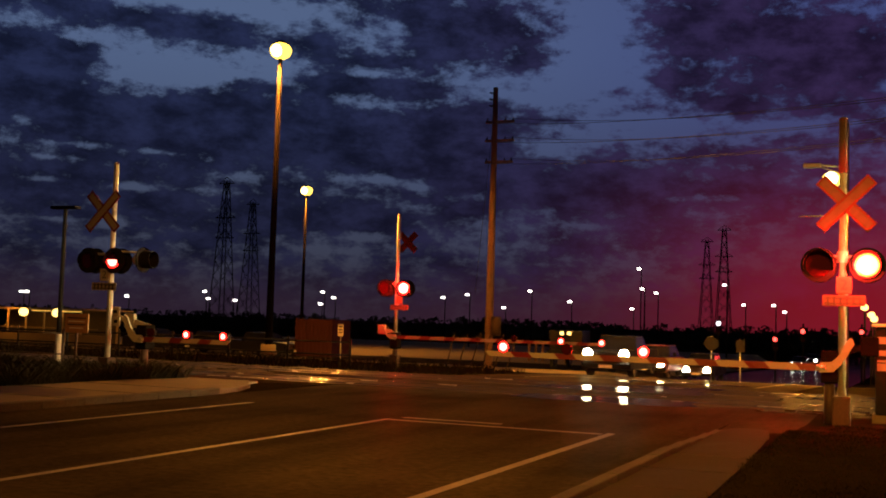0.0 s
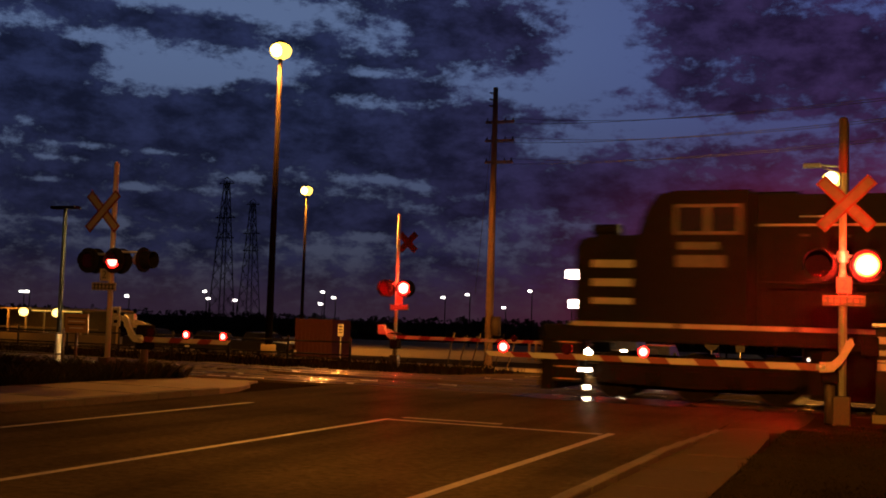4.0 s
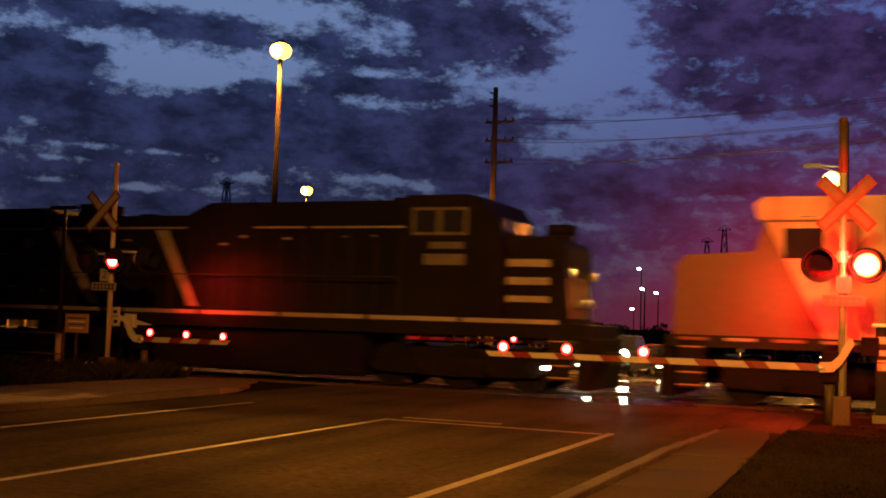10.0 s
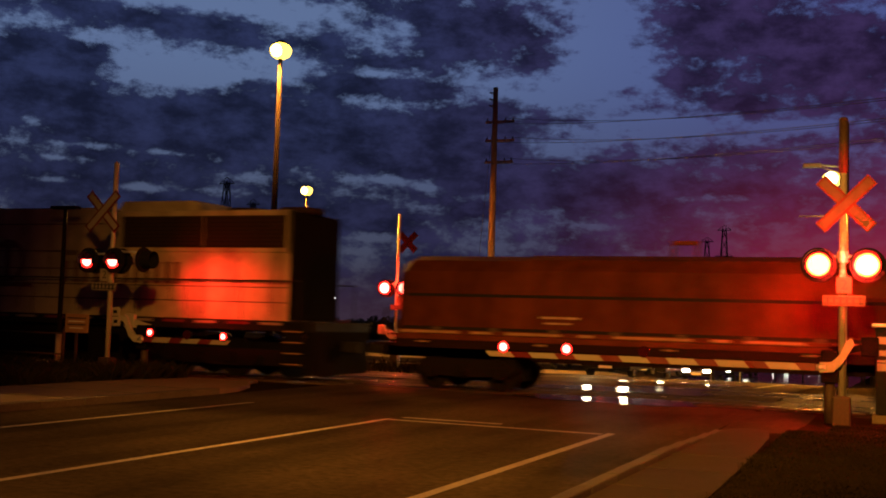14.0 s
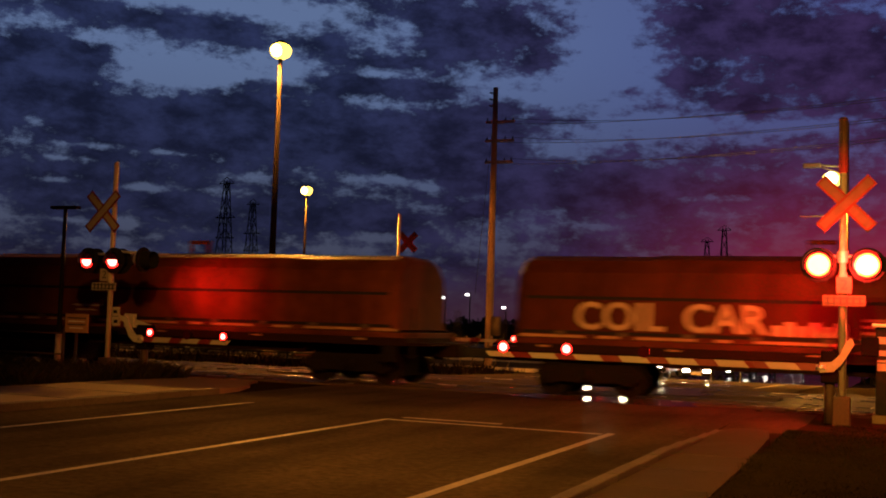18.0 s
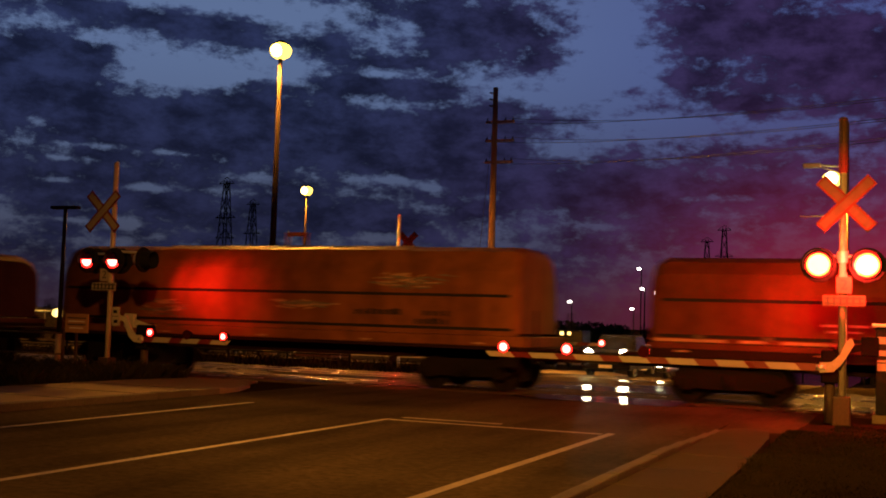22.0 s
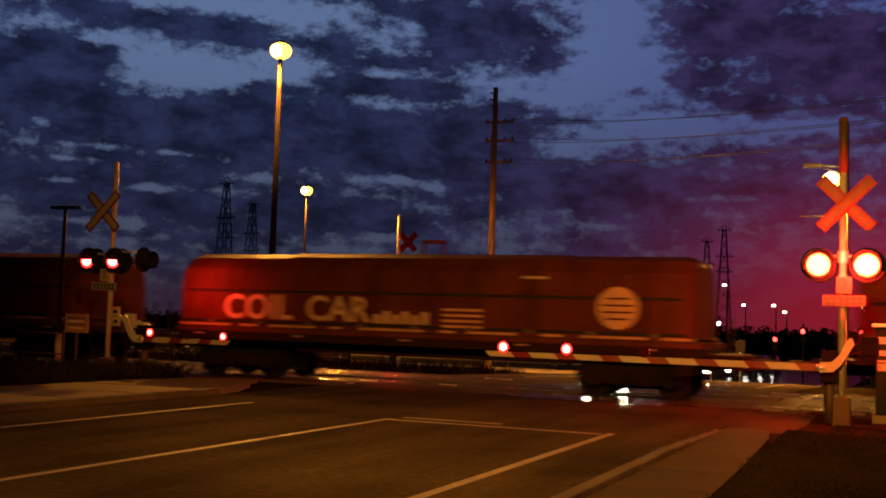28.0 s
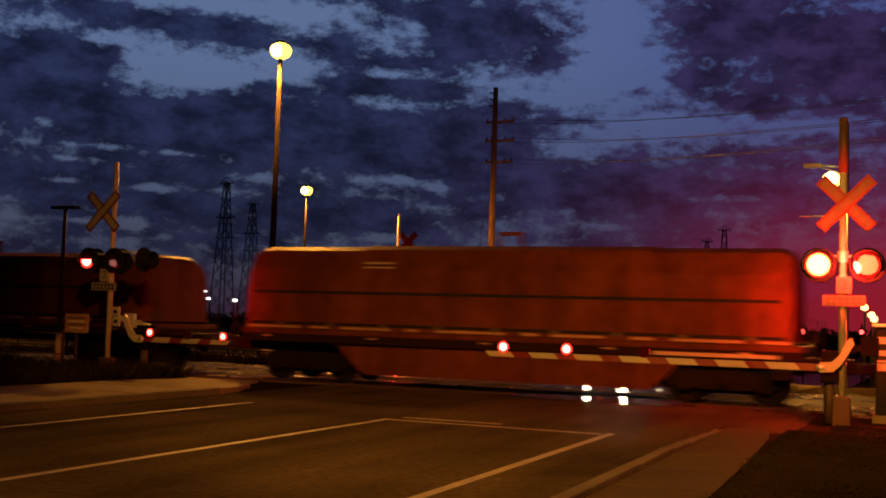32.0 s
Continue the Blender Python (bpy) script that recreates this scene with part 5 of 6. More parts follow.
def bogie(parent, x0, axles, r, frame_m=UNDER, pitch=1.75):
    """A truck: two side frames with springs and journal boxes, and its wheels."""
    b = part("bogie", box(B(), x0 + 0.15, x0 + pitch * (axles - 1) + 2 * r - 0.15, -0.62, 0.62, 0.22, 0.97, 0.02), frame_m, parent, "dark cast steel wheel truck")
    for s in (-1, 1):
        bm = B()
        L = pitch * (axles - 1) + 2 * r
        prism(bm, [(x0, 0.50), (x0 + 0.25, 0.74), (x0 + L - 0.25, 0.74), (x0 + L, 0.50), (x0 + L - 0.2, 0.36), (x0 + L * 0.5, 0.30), (x0 + 0.2, 0.36)], s * 1.02 - 0.07, s * 1.02 + 0.07)
        part("side_frame", bm, frame_m, b)
        for k in range(axles):
            cx = x0 + r + pitch * k
            part("journal_box", box(B(), cx - 0.13, cx + 0.13, s * 1.1 - 0.05, s * 1.1 + 0.05, r - 0.14, r + 0.14, 0.02), UNDER, b, "dark axle box")
        for k in range(axles - 1):
            cx = x0 + r + pitch * (k + 0.5)
            part("spring", tube(B(), (cx, s * 1.1, 0.34), (cx, s * 1.1, 0.62), 0.09, n=10), UNDER, b)
    for k in range(axles):
        bm = B()
        tube(bm, (0, -0.7, 0), (0, 0.7, 0), 0.085, n=10)
        for s in (-1, 1):
            tube(bm, (0, s * 0.70, 0), (0, s * 0.84, 0), r, n=26)
            tube(bm, (0, s * 0.84, 0), (0, s * 0.86, 0), r * 0.84, n=26)
            for q in range(4):
                a = math.pi * q / 2
                tube(bm, (0.5 * r * math.cos(a), s * 0.86, 0.5 * r * math.sin(a)), (0.5 * r * math.cos(a), s * 0.872, 0.5 * r * math.sin(a)), 0.06, n=8)
        ws = part("wheelset", bm, UNDER, b, "dark axle with two steel wheels")
        ws.location = (x0 + r + pitch * k, 0, r)
        ws["radius"] = r
    return b


def handrail(parent, xs, z0, z1, y, material=LOCOWHITE):
    hr = part("handrail", tube(B(), (xs[0], y, z1), (xs[-1], y, z1), 0.018, n=6), material, parent)
    for x in xs:
        part("stanchion", tube(B(), (x, y, z0), (x, y, z1), 0.016, n=6), material, hr)


def steps(parent, x, material):
    for s in (-1, 1):
        st = part("step_well", box(B(), x, x + 0.55, s * 1.5 - 0.05, s * 1.5 + 0.05, 0.35, 1.45), LOCOBLACK, parent)
        for k in range(4):
            part("step", box(B(), x + 0.02, x + 0.53, s * 1.5 - 0.07, s * 1.5 + 0.07, 0.40 + 0.27 * k, 0.43 + 0.27 * k), material, st)


def ge_loco():
    t = thing("locomotive", pose(0, NEAR_Y, 0.016), "black diesel locomotive with white diagonal and nose stripes", "locomotive", "locomotives")
    part("underframe", box(B(), 0.1, 21.2, NR + 0.02, -NR - 0.02, 1.28, 1.62, 0.02), LOCOBLACK, t)
    for s in (-1, 1):
        k = 0
        x = 0.75
        while x < 20.6:
            part("sill_stripe", box(B(), x, min(x + 2.3, 20.9), s * 1.545 - 0.006, s * 1.545 + 0.006, 1.60, 1.70), LOCOWHITE, t, "white sill stripe")
            x += 2.42
    part("fuel_tank", box(B(), 5.72, 15.9, -1.35, 1.35, 0.2, 1.28, 0.12), UNDER, t)
    bogie(t, 1.1, 3, 0.53)
    bogie(t, 16.0, 3, 0.53)
    for x in (0.0, 20.88):
        part("pilot", box(B(), x, x + 0.35, -1.45, 1.45, 0.15, 1.3, 0.04), UNDER, t)
        part("coupler", box(B(), x - 0.45 if x < 1 else x + 0.3, x + 0.05 if x < 1 else x + 0.8, -0.12, 0.12, 0.72, 1.0, 0.03), DARKSTEEL, t)
    steps(t, 0.42, DIMLETTER)
    steps(t, 20.35, DIMLETTER)
    # nose
    bm = B()
    prism(bm, [(0.72, 1.62), (0.72, 3.38), (0.80, 3.52), (0.98, 3.60), (2.25, 3.66), (2.25, 1.62)], -1.12, 1.12)
    nose = part("nose", bm, LOCOBLACK, t, "black short hood")
    for s in (-1, 1):
        for z0, z1, x1 in ((2.92, 3.09, 2.24), (2.50, 2.67, 2.24), (2.10, 2.24, 2.24)):
            part("nose_stripe", box(B(), 1.10, x1, s * 1.125 - 0.006, s * 1.125 + 0.006, z0, z1), LOCOWHITE, nose, "white nose stripe")
    for yy in (-0.95, -0.55, -0.15, 0.25, 0.65):
        bm = B()
        v = [bm.verts.new((xx, yy + dy, z)) for xx in (0.700, 0.716) for dy, z in ((-0.12, 1.75), (0.06, 1.75), (0.36, 2.7), (0.18, 2.7))]
        for q in ((0, 1, 2, 3), (7, 6, 5, 4), (0, 4, 5, 1), (1, 5, 6, 2), (2, 6, 7, 3), (3, 7, 4, 0)):
            bm.faces.new([v[i] for i in q])
        part("front_stripe", bm, LOCOWHITE, nose, "pale diagonal front stripe")
    for yy in (-0.13, 0.13):
        # deep barrel and back plate added to hold the lamp to a narrow beam
        barrel = part("headlight_barrel", ring(B(), (1.45, yy, 3.86), (-1, 0, 0), 0.11, 0.125, 0.6), LOCOBLACK, t)
        part("headlight", tube(B(), (1.45, yy, 3.86), (1.43, yy, 3.86), 0.108, n=14), TRAINBEAM, barrel, "lit nose headlight")
        part("barrel_back", tube(B(), (1.453, yy, 3.86), (1.48, yy, 3.86), 0.125, n=14), LOCOBLACK, barrel)
    part("headlight_mount", box(B(), 0.9, 1.5, -0.26, 0.26, 3.58, 3.74), LOCOBLACK, t)
    for yy in (-0.28, 0.28):
        part("ditch_light", box(B(), 0.42, 0.70, yy - 0.11, yy + 0.11, 2.0, 2.2, 0.03), STEPGLOW, t, "lit front lamp")
    # cab
    bm = B()
    prism(bm, [(2.12, 1.62), (2.12, 3.30), (2.38, 4.15), (2.62, 4.50), (3.0, 4.58), (4.62, 4.58), (4.62, 1.62)], -1.50, 1.50)
    cab_ = part("cab", bm, LOCOBLACK, t)
    for s in (-1, 1):
        part("window_frame", box(B(), 3.0, 4.42, s * 1.505 - 0.012, s * 1.505 + 0.012, 3.62, 4.28), GREYLETTER, cab_, "pale window surround")
        for x in (3.08, 3.78):
            part("window_pane", box(B(), x, x + 0.56, s * 1.515 - 0.012, s * 1.515 + 0.012, 3.69, 4.21), CARGLASS, cab_)
        part("number_board", box(B(), 3.1, 3.95, s * 1.505 - 0.006, s * 1.505 + 0.006, 3.30, 3.46), GREYLETTER, cab_)
        part("lettering_bar", box(B(), 3.05, 4.1, s * 1.505 - 0.006, s * 1.505 + 0.006, 2.92, 3.18), GREYLETTER, cab_)
    part("windscreen", box(B(), 2.24, 2.30, -1.2, 1.2, 3.74, 4.06), CARGLASS, cab_)
    # hoods
    bm = B()
    prism(bm, [(4.62, 1.62), (4.62, 4.52), (10.5, 4.52), (10.62, 4.46), (11.15, 4.22), (11.15, 1.62)], -1.02, 1.02)
    part("equipment_hood", bm, LOCOBLACK, t)
    bm = B()
    prism(bm, [(11.15, 1.62), (11.15, 4.2), (15.6, 4.2), (15.6, 1.62)], -1.0, 1.0)
    hood = part("engine_hood", bm, LOCOBLACK, t)
    bm = B()
    prism(bm, [(15.6, 1.62), (15.6, 4.3), (15.75, 4.44), (20.5, 4.44), (20.55, 3.85), (20.25, 3.2), (20.25, 1.62)], -1.03, 1.03)
    part("rear_hood", bm, LOCOBLACK, t)
    rad = part("radiator_wing", box(B(), 15.75, 20.72, -1.42, 1.42, 3.85, 4.4, 0.06), LOCOBLACK, t)
    for s in (-1, 1):
        for k in range(8):
            part("louvre", box(B(), 16.0 + 0.53 * k, 16.45 + 0.53 * k, s * 1.425 - 0.006, s * 1.425 + 0.006, 4.03, 4.33), GRILLE, rad)
        for a, b in ((4.7, 7.4), (7.6, 9.1), (11.2, 15.5)):
            part("top_stripe", box(B(), a, b, s * 1.03 - 0.01, s * 1.03 + 0.01, 3.84, 3.89), LOCOWHITE, t, "thin white top stripe")
        part("top_stripe", box(B(), 15.8, 20.55, s * 1.43 - 0.005, s * 1.43 + 0.005, 3.79, 3.835), LOCOWHITE, t, "thin white top stripe")
        for x0, x1 in ((10.75, 11.78), (13.98, 15.32)):
            bm = B()
            pts = [(x0, 1.80), (x0 + 0.33, 1.80), (x1 + 0.40, 3.80), (x1, 3.80)]
            prism(bm, pts, s * 1.035 - 0.008, s * 1.035 + 0.008)
            part("diagonal_stripe", bm, LOCOWHITE, t, "broad white diagonal stripe")
        # hood doors and their dark seams
        for k in range(16):
            x = 4.9 + 0.68 * k
            part("door_seam", box(B(), x, x + 0.02, s * 1.03 - 0.008, s * 1.03 + 0.008, 1.75, 3.7), GRILLE, hood)
        for x, z in ((8.0, 3.55), (9.3, 3.6), (9.9, 3.4), (17.4, 3.1), (18.2, 3.1), (17.0, 2.2), (13.0, 3.5)):
            part("label_plate", box(B(), x, x + 0.22, s * 1.045 - 0.006, s * 1.045 + 0.006, z, z + 0.06), LOCOWHITE, t)
        part("emblem", tube(B(), (16.6, s * 1.032, 3.45), (16.6, s * 1.042, 3.45), 0.17, n=20), GREYLETTER, t, "faded round emblem")
        for x, z in ((18.9, 3.42), (18.3, 3.46), (17.6, 3.44), (16.2, 3.43), (15.9, 2.1), (15.2, 1.95), (14.7, 3.5), (6.4, 3.6), (5.6, 3.62)):
            part("label_plate", box(B(), x, x + 0.12, s * 1.04 - 0.006, s * 1.04 + 0.006, z, z + 0.05), GREYLETTER, t)
        handrail(t, [4.8 + 1.62 * k for k in range(11)], 1.62, 2.62, s * 1.47, DARKSTEEL)
    part("exhaust", box(B(), 14.45, 15.35, -0.45, 0.45, 4.2, 4.62, 0.03), LOCOBLACK, t)
    part("horn", box(B(), 12.9, 13.45, -0.2, 0.2, 4.2, 4.34, 0.03), DARKSTEEL, t)
    part("antenna", box(B(), 4.5, 5.5, -0.4, 0.4, 4.58, 4.66), LOCOBLACK, t)
    for x in (16.8, 18.4, 20.0):
        part("fan", tube(B(), (x, 0, 4.44), (x, 0, 4.50), 0.62, n=20), GRILLE, t)
    for s in (-1, 1):
        part("nose_light", box(B(), 0.55, 0.72, s * 1.0 - 0.1, s * 1.0 + 0.1, 2.66, 2.86, 0.02), STEPGLOW, t, "lit number lamp")
        for x in (0.95, 20.3):
            part("step_light", box(B(), x, x + 0.16, s * 1.3 - 0.06, s * 1.3 + 0.06, 0.58, 0.66, 0.02), STEPGLOW, t, "small lit ground lamp")
    return t


def cream_loco():
    t = thing("locomotive", pose(0, NEAR_Y, 0.016), "dirty cream diesel locomotive with maroon nose and radiators", "locomotive", "locomotives")
    part("underframe", box(B(), -0.25, 20.15, NR + 0.02, -NR - 0.02, 1.22, 1.48, 0.02), BLACK, t)
    for s in (-1, 1):
        x = 0.0
        k = 0
        while x < 19.6:
            part("sill_stripe", box(B(), x, x + 0.62, s * 1.545 - 0.006, s * 1.545 + 0.006, 1.37, 1.435), LOCOWHITE if k % 2 else REDREFL, t)
            x += 0.98
            k += 1
    part("fuel_tank", box(B(), 5.42, 15.1, -1.35, 1.35, 0.2, 1.22, 0.12), UNDER, t)
    bogie(t, 0.8, 3, 0.53)
    bogie(t, 15.2, 3, 0.53)
    for x in (-0.4, 19.85):
        part("pilot", box(B(), x, x + 0.35, -1.45, 1.45, 0.15, 1.25, 0.04), UNDER, t)
        part("coupler", box(B(), x - 0.45 if x < 1 else x + 0.3, x + 0.05 if x < 1 else x + 0.8, -0.12, 0.12, 0.72, 1.0, 0.03), DARKSTEEL, t)
    steps(t, 0.0, DIMLETTER)
    steps(t, 19.3, DIMLETTER)
    for s in (-1, 1):
        part("step_light", box(B(), 19.6, 19.78, s * 1.42 - 0.06, s * 1.42 + 0.06, 0.40, 0.46, 0.02), STEPGLOW, t, "small lit ground lamp")
    bm = B()
    prism(bm, [(-0.15, 1.48), (-0.12, 2.95), (0.1, 3.2), (1.55, 3.28), (1.75, 3.95), (3.0, 1.48)], -1.36, 1.36)
    part("nose", bm, MAROON, t, "maroon short hood")
    bm = B()
    prism(bm, [(2.98, 1.48), (1.76, 3.92), (1.60, 3.98), (1.55, 4.28), (1.75, 4.42), (4.1, 4.42), (4.1, 1.48)], -1.48, 1.48)
    cab_ = part("cab", bm, CREAM, t)
    for s in (-1, 1):
        part("window_pane", box(B(), 2.15, 2.95, s * 1.486 - 0.008, s * 1.486 + 0.008, 3.12, 3.75), CARGLASS, cab_)
        part("roof_seam", box(B(), 1.62, 3.45, s * 1.486 - 0.005, s * 1.486 + 0.005, 3.88, 3.93), SEAM, cab_)
        part("door_post", box(B(), 3.5, 3.68, s * 1.486 - 0.006, s * 1.486 + 0.006, 2.9, 4.05), SEAM, cab_)
        for k in range(5):
            part("number_bar", box(B(), 2.95 + 0.19 * k, 3.08 + 0.19 * k, s * 1.486 - 0.006, s * 1.486 + 0.006, 2.72, 2.9), SEAM, cab_)
    bm = B()
    prism(bm, [(4.1, 1.48), (4.1, 4.46), (13.5, 4.40), (13.5, 1.48)], -1.25, 1.25)
    hood = part("engine_hood", bm, CREAM, t)
    bm = B()
    prism(bm, [(13.5, 1.48), (13.5, 4.30), (19.15, 4.30), (19.25, 4.2), (19.25, 1.48)], -1.25, 1.25)
    rear = part("rear_hood", bm, CREAM, t)
    # rear end near black, unlike the cream sides
    part("rear_wall", box(B(), 19.255, 19.285, -1.25, 1.25, 1.5, 4.22), UNDER, rear, "dark rear end")
    wing = part("radiator_wing", box(B(), 13.7, 19.2, -1.30, 1.30, 3.2, 4.27, 0.03), CREAM, t)
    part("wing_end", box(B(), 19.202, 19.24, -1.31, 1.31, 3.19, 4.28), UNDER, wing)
    for s in (-1, 1):
        for a, b in ((14.05, 16.64), (16.67, 19.12)):
            g = part("radiator_grille", box(B(), a, b, s * 1.305 - 0.012, s * 1.305 + 0.012, 3.32, 4.15), GRILLE, wing, "dark radiator grille")
            for k in range(8):
                part("slat", box(B(), a + 0.02, b - 0.02, s * 1.32 - 0.006, s * 1.32 + 0.006, 3.36 + 0.1 * k, 3.38 + 0.1 * k), BLACK, g)
        part("intake_grille", box(B(), 4.4, 5.95, s * 1.258 - 0.012, s * 1.258 + 0.012, 3.3, 3.95), GRILLE, hood, "dark intake grille")
        part("dynamic_brake_panel", box(B(), 6.05, 8.0, s * 1.262 - 0.014, s * 1.262 + 0.014, 3.66, 4.44), GRILLE, hood, "dark sooty panel")
        # panel seams, doors and ledges
        for x0, x1, z in ((8.2, 13.4, 3.95), (4.2, 8.0, 2.95), (8.2, 13.4, 2.72), (4.2, 19.2, 2.30), (4.2, 19.2, 1.92), (14.0, 19.2, 2.45), (5.0, 8.2, 3.2), (8.3, 12.0, 3.2)):
            part("panel_seam", box(B(), x0, x1, s * 1.256 - 0.008, s * 1.256 + 0.008, z, z + 0.03), SEAM, hood)
        for k in range(15):
            x = 4.3 + 1.03 * k
            part("door_seam", box(B(), x, x + 0.025, s * 1.256 - 0.006, s * 1.256 + 0.006, 1.6 + 0.3 * (k % 2), 3.1 - 0.4 * (k % 3 == 0)), SEAM, hood)
        for x0, z in ((4.9, 2.6), (8.9, 2.34), (9.6, 2.36), (16.3, 2.48)):
            part("grab_bar", box(B(), x0, x0 + 1.15, s * 1.275 - 0.01, s * 1.275 + 0.01, z, z + 0.035), SEAM, hood)
        # round emblem and bold lettering as plain bars
        emb = part("emblem", ring(B(), (10.03, s * 1.262, 2.94), (0, s, 0), 0.50, 0.60, 0.006, 28), MAROON, hood, "dark round emblem")
        part("emblem_bar", box(B(), 9.93, 10.13, s * 1.264 - 0.004, s * 1.264 + 0.004, 2.44, 3.42), MAROON, emb)
        part("emblem_bar", box(B(), 9.72, 10.34, s * 1.264 - 0.0035, s * 1.264 + 0.0035, 3.3, 3.42), MAROON, emb)
        part("emblem_bar", box(B(), 9.1, 10.95, s * 1.268 - 0.0035, s * 1.268 + 0.0035, 2.21, 2.30), MAROON, emb)
        part("small_bar", box(B(), 12.05, 12.55, s * 1.264 - 0.004, s * 1.264 + 0.004, 3.10, 3.24), DARKSIGN, hood)
        for x, w in ((12.0, 0.2), (12.4, 0.52), (13.08, 0.5), (13.74, 0.2), (14.1, 0.5), (14.76, 0.52), (15.42, 0.5)):
            for dx in ((0.03,) if w < 0.3 else (0.04, w - 0.16)):
                bar = part("lettering_bar", box(B(), x + dx, x + dx + 0.13, s * 1.264 - 0.004, s * 1.264 + 0.004, 2.40, 2.90), FADEDMAROON, hood, "faded maroon lettering")
                for z in (2.36, 2.89):
                    part("serif_bar", box(B(), x + dx - 0.04, x + dx + 0.17, s * 1.264 - 0.0035, s * 1.264 + 0.0035, z, z + 0.05), FADEDMAROON, bar)
        handrail(t, [4.4 + 1.7 * k for k in range(10)], 1.48, 2.48, s * 1.47, DARKSTEEL)
    bm = B()
    prism(bm, [(13.4, 4.28), (13.6, 4.62), (16.0, 4.62), (16.3, 4.28)], -0.8, 0.8)
    part("roof_box", bm, CREAM, t)
    for x in (17.2, 18.8):
        part("fan", tube(B(), (x, 0, 4.28), (x, 0, 4.44), 0.6, n=20), GRILLE, t)
    part("exhaust", box(B(), 11.0, 12.2, -0.4, 0.4, 4.4, 4.52, 0.02), BLACK, t)
    part("roof_box_front", box(B(), 6.3, 9.0, -0.7, 0.7, 4.43, 4.52, 0.02), BLACK, t)
    return t


def coil_car(cover_m, label, top=3.2, letters=False, well=False, lettered_panel=False):
    t = thing("coil_car", pose(0, NEAR_Y, 0.016), label, "coil car", "coil cars")
    L = 13.5
    # frame
    low = 1.06 if lettered_panel else 1.17
    part("side_sill", box(B(), 0.0, L, NR, -NR, low, 1.30, 0.02), cover_m, t)
    # below the cover-coloured strip the sill turns near black
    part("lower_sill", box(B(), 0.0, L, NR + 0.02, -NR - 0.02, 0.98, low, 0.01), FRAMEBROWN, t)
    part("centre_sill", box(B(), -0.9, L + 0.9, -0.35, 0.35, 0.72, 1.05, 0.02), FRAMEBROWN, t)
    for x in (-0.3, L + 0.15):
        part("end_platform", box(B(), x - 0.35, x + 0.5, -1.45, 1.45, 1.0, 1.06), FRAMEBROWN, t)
        part("coupler", box(B(), x - 1.1 if x < 0 else x + 0.4, x - 0.3 if x < 0 else x + 1.25, -0.11, 0.11, 0.74, 0.98, 0.03), DARKSTEEL, t)
        for s in (-1, 1):
            part("end_ladder", box(B(), x - 0.02, x + 0.03, s * 1.4 - 0.02, s * 1.4 + 0.02, 0.7, 1.9), DARKSTEEL, t)
    if well:
        bm = B()
        prism(bm, [(2.5, 1.0), (3.35, 0.26), (10.3, 0.26), (11.1, 1.0)], -1.38, 1.38)
        part("coil_well", bm, COILBROWN, t, "deep brown well side")
        for k in range(8):
            part("rib", box(B(), 3.5 + 0.85 * k, 3.56 + 0.85 * k, -1.42, 1.42, 0.30, 1.0), COILBROWN, t)
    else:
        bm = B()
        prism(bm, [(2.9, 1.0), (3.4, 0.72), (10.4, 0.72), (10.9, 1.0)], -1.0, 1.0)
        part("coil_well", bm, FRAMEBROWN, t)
    bogie(t, 0.35, 2, 0.42, UNDER, 1.75)
    bogie(t, L - 2.95, 2, 0.42, UNDER, 1.75)
    # rounded steel cover, drawn along the car, with sloping ends
    prof = [(-1.50, 1.36), (-1.50, 2.35), (-1.42, 2.80), (-1.15, top - 0.13), (-0.7, top), (0.7, top), (1.15, top - 0.13), (1.42, 2.80), (1.50, 2.35), (1.50, 1.36)]
    sections = [(0.02, 0.92, 0.88), (0.08, 0.97, 0.94), (0.26, 1.0, 0.985), (3.1, 1.0, 0.985), (3.14, 1.0, 1.0), (10.3, 1.0, 1.0), (10.34, 1.0, 0.985), (13.06, 1.0, 0.985), (13.22, 0.97, 0.94), (13.28, 0.92, 0.88)]
    bm = B()
    rings = []
    for x, ky, kz in sections:
        rings.append([bm.verts.new((x, y * ky, 1.36 + (z - 1.36) * kz)) for y, z in prof])
    for a, b in zip(rings, rings[1:]):
        for i in range(len(prof) - 1):
            bm.faces.new((a[i], a[i + 1], b[i + 1], b[i]))
        bm.faces.new((a[-1], a[0], b[0], b[-1]))
    bm.faces.new(rings[0])
    bm.faces.new(rings[-1][::-1])
    cover = part("cover", bm, cover_m, t, "rounded steel coil cover")
    for s in (-1, 1):
        part("cover_rim", box(B(), 0.1, L - 0.25, s * 1.53 - 0.03, s * 1.53 + 0.03, 1.31, 1.40), cover_m, cover)
        part("cover_seam", box(B(), 0.28, L - 0.46, s * 1.502 - 0.006, s * 1.502 + 0.006, 2.18, 2.25), BLACK, cover)
        part("rim_groove", box(B(), 0.2, L - 0.38, s * 1.502 - 0.006, s * 1.502 + 0.006, 1.41, 1.48), BLACK, cover)
        for x, w in () if lettered_panel else ((0.15, 1.5), (1.95, 0.5), (2.8, 1.3), (4.5, 0.35), (5.3, 1.7), (7.4, 0.4), (8.1, 1.2), (9.9, 0.5), (10.8, 1.5), (12.6, 0.7)):
            part("reflector", box(B(), x, x + w, s * 1.564 - 0.003, s * 1.564 + 0.003, 1.325, 1.385), DIMLETTER, t, "pale worn reflector strip")
        for k in range(5):
            part("sill_mark", box(B(), 0.6 + 2.9 * k, 0.85 + 2.9 * k, s * 1.553 - 0.004, s * 1.553 + 0.004, 1.10, 1.14), DIMLETTER, t)
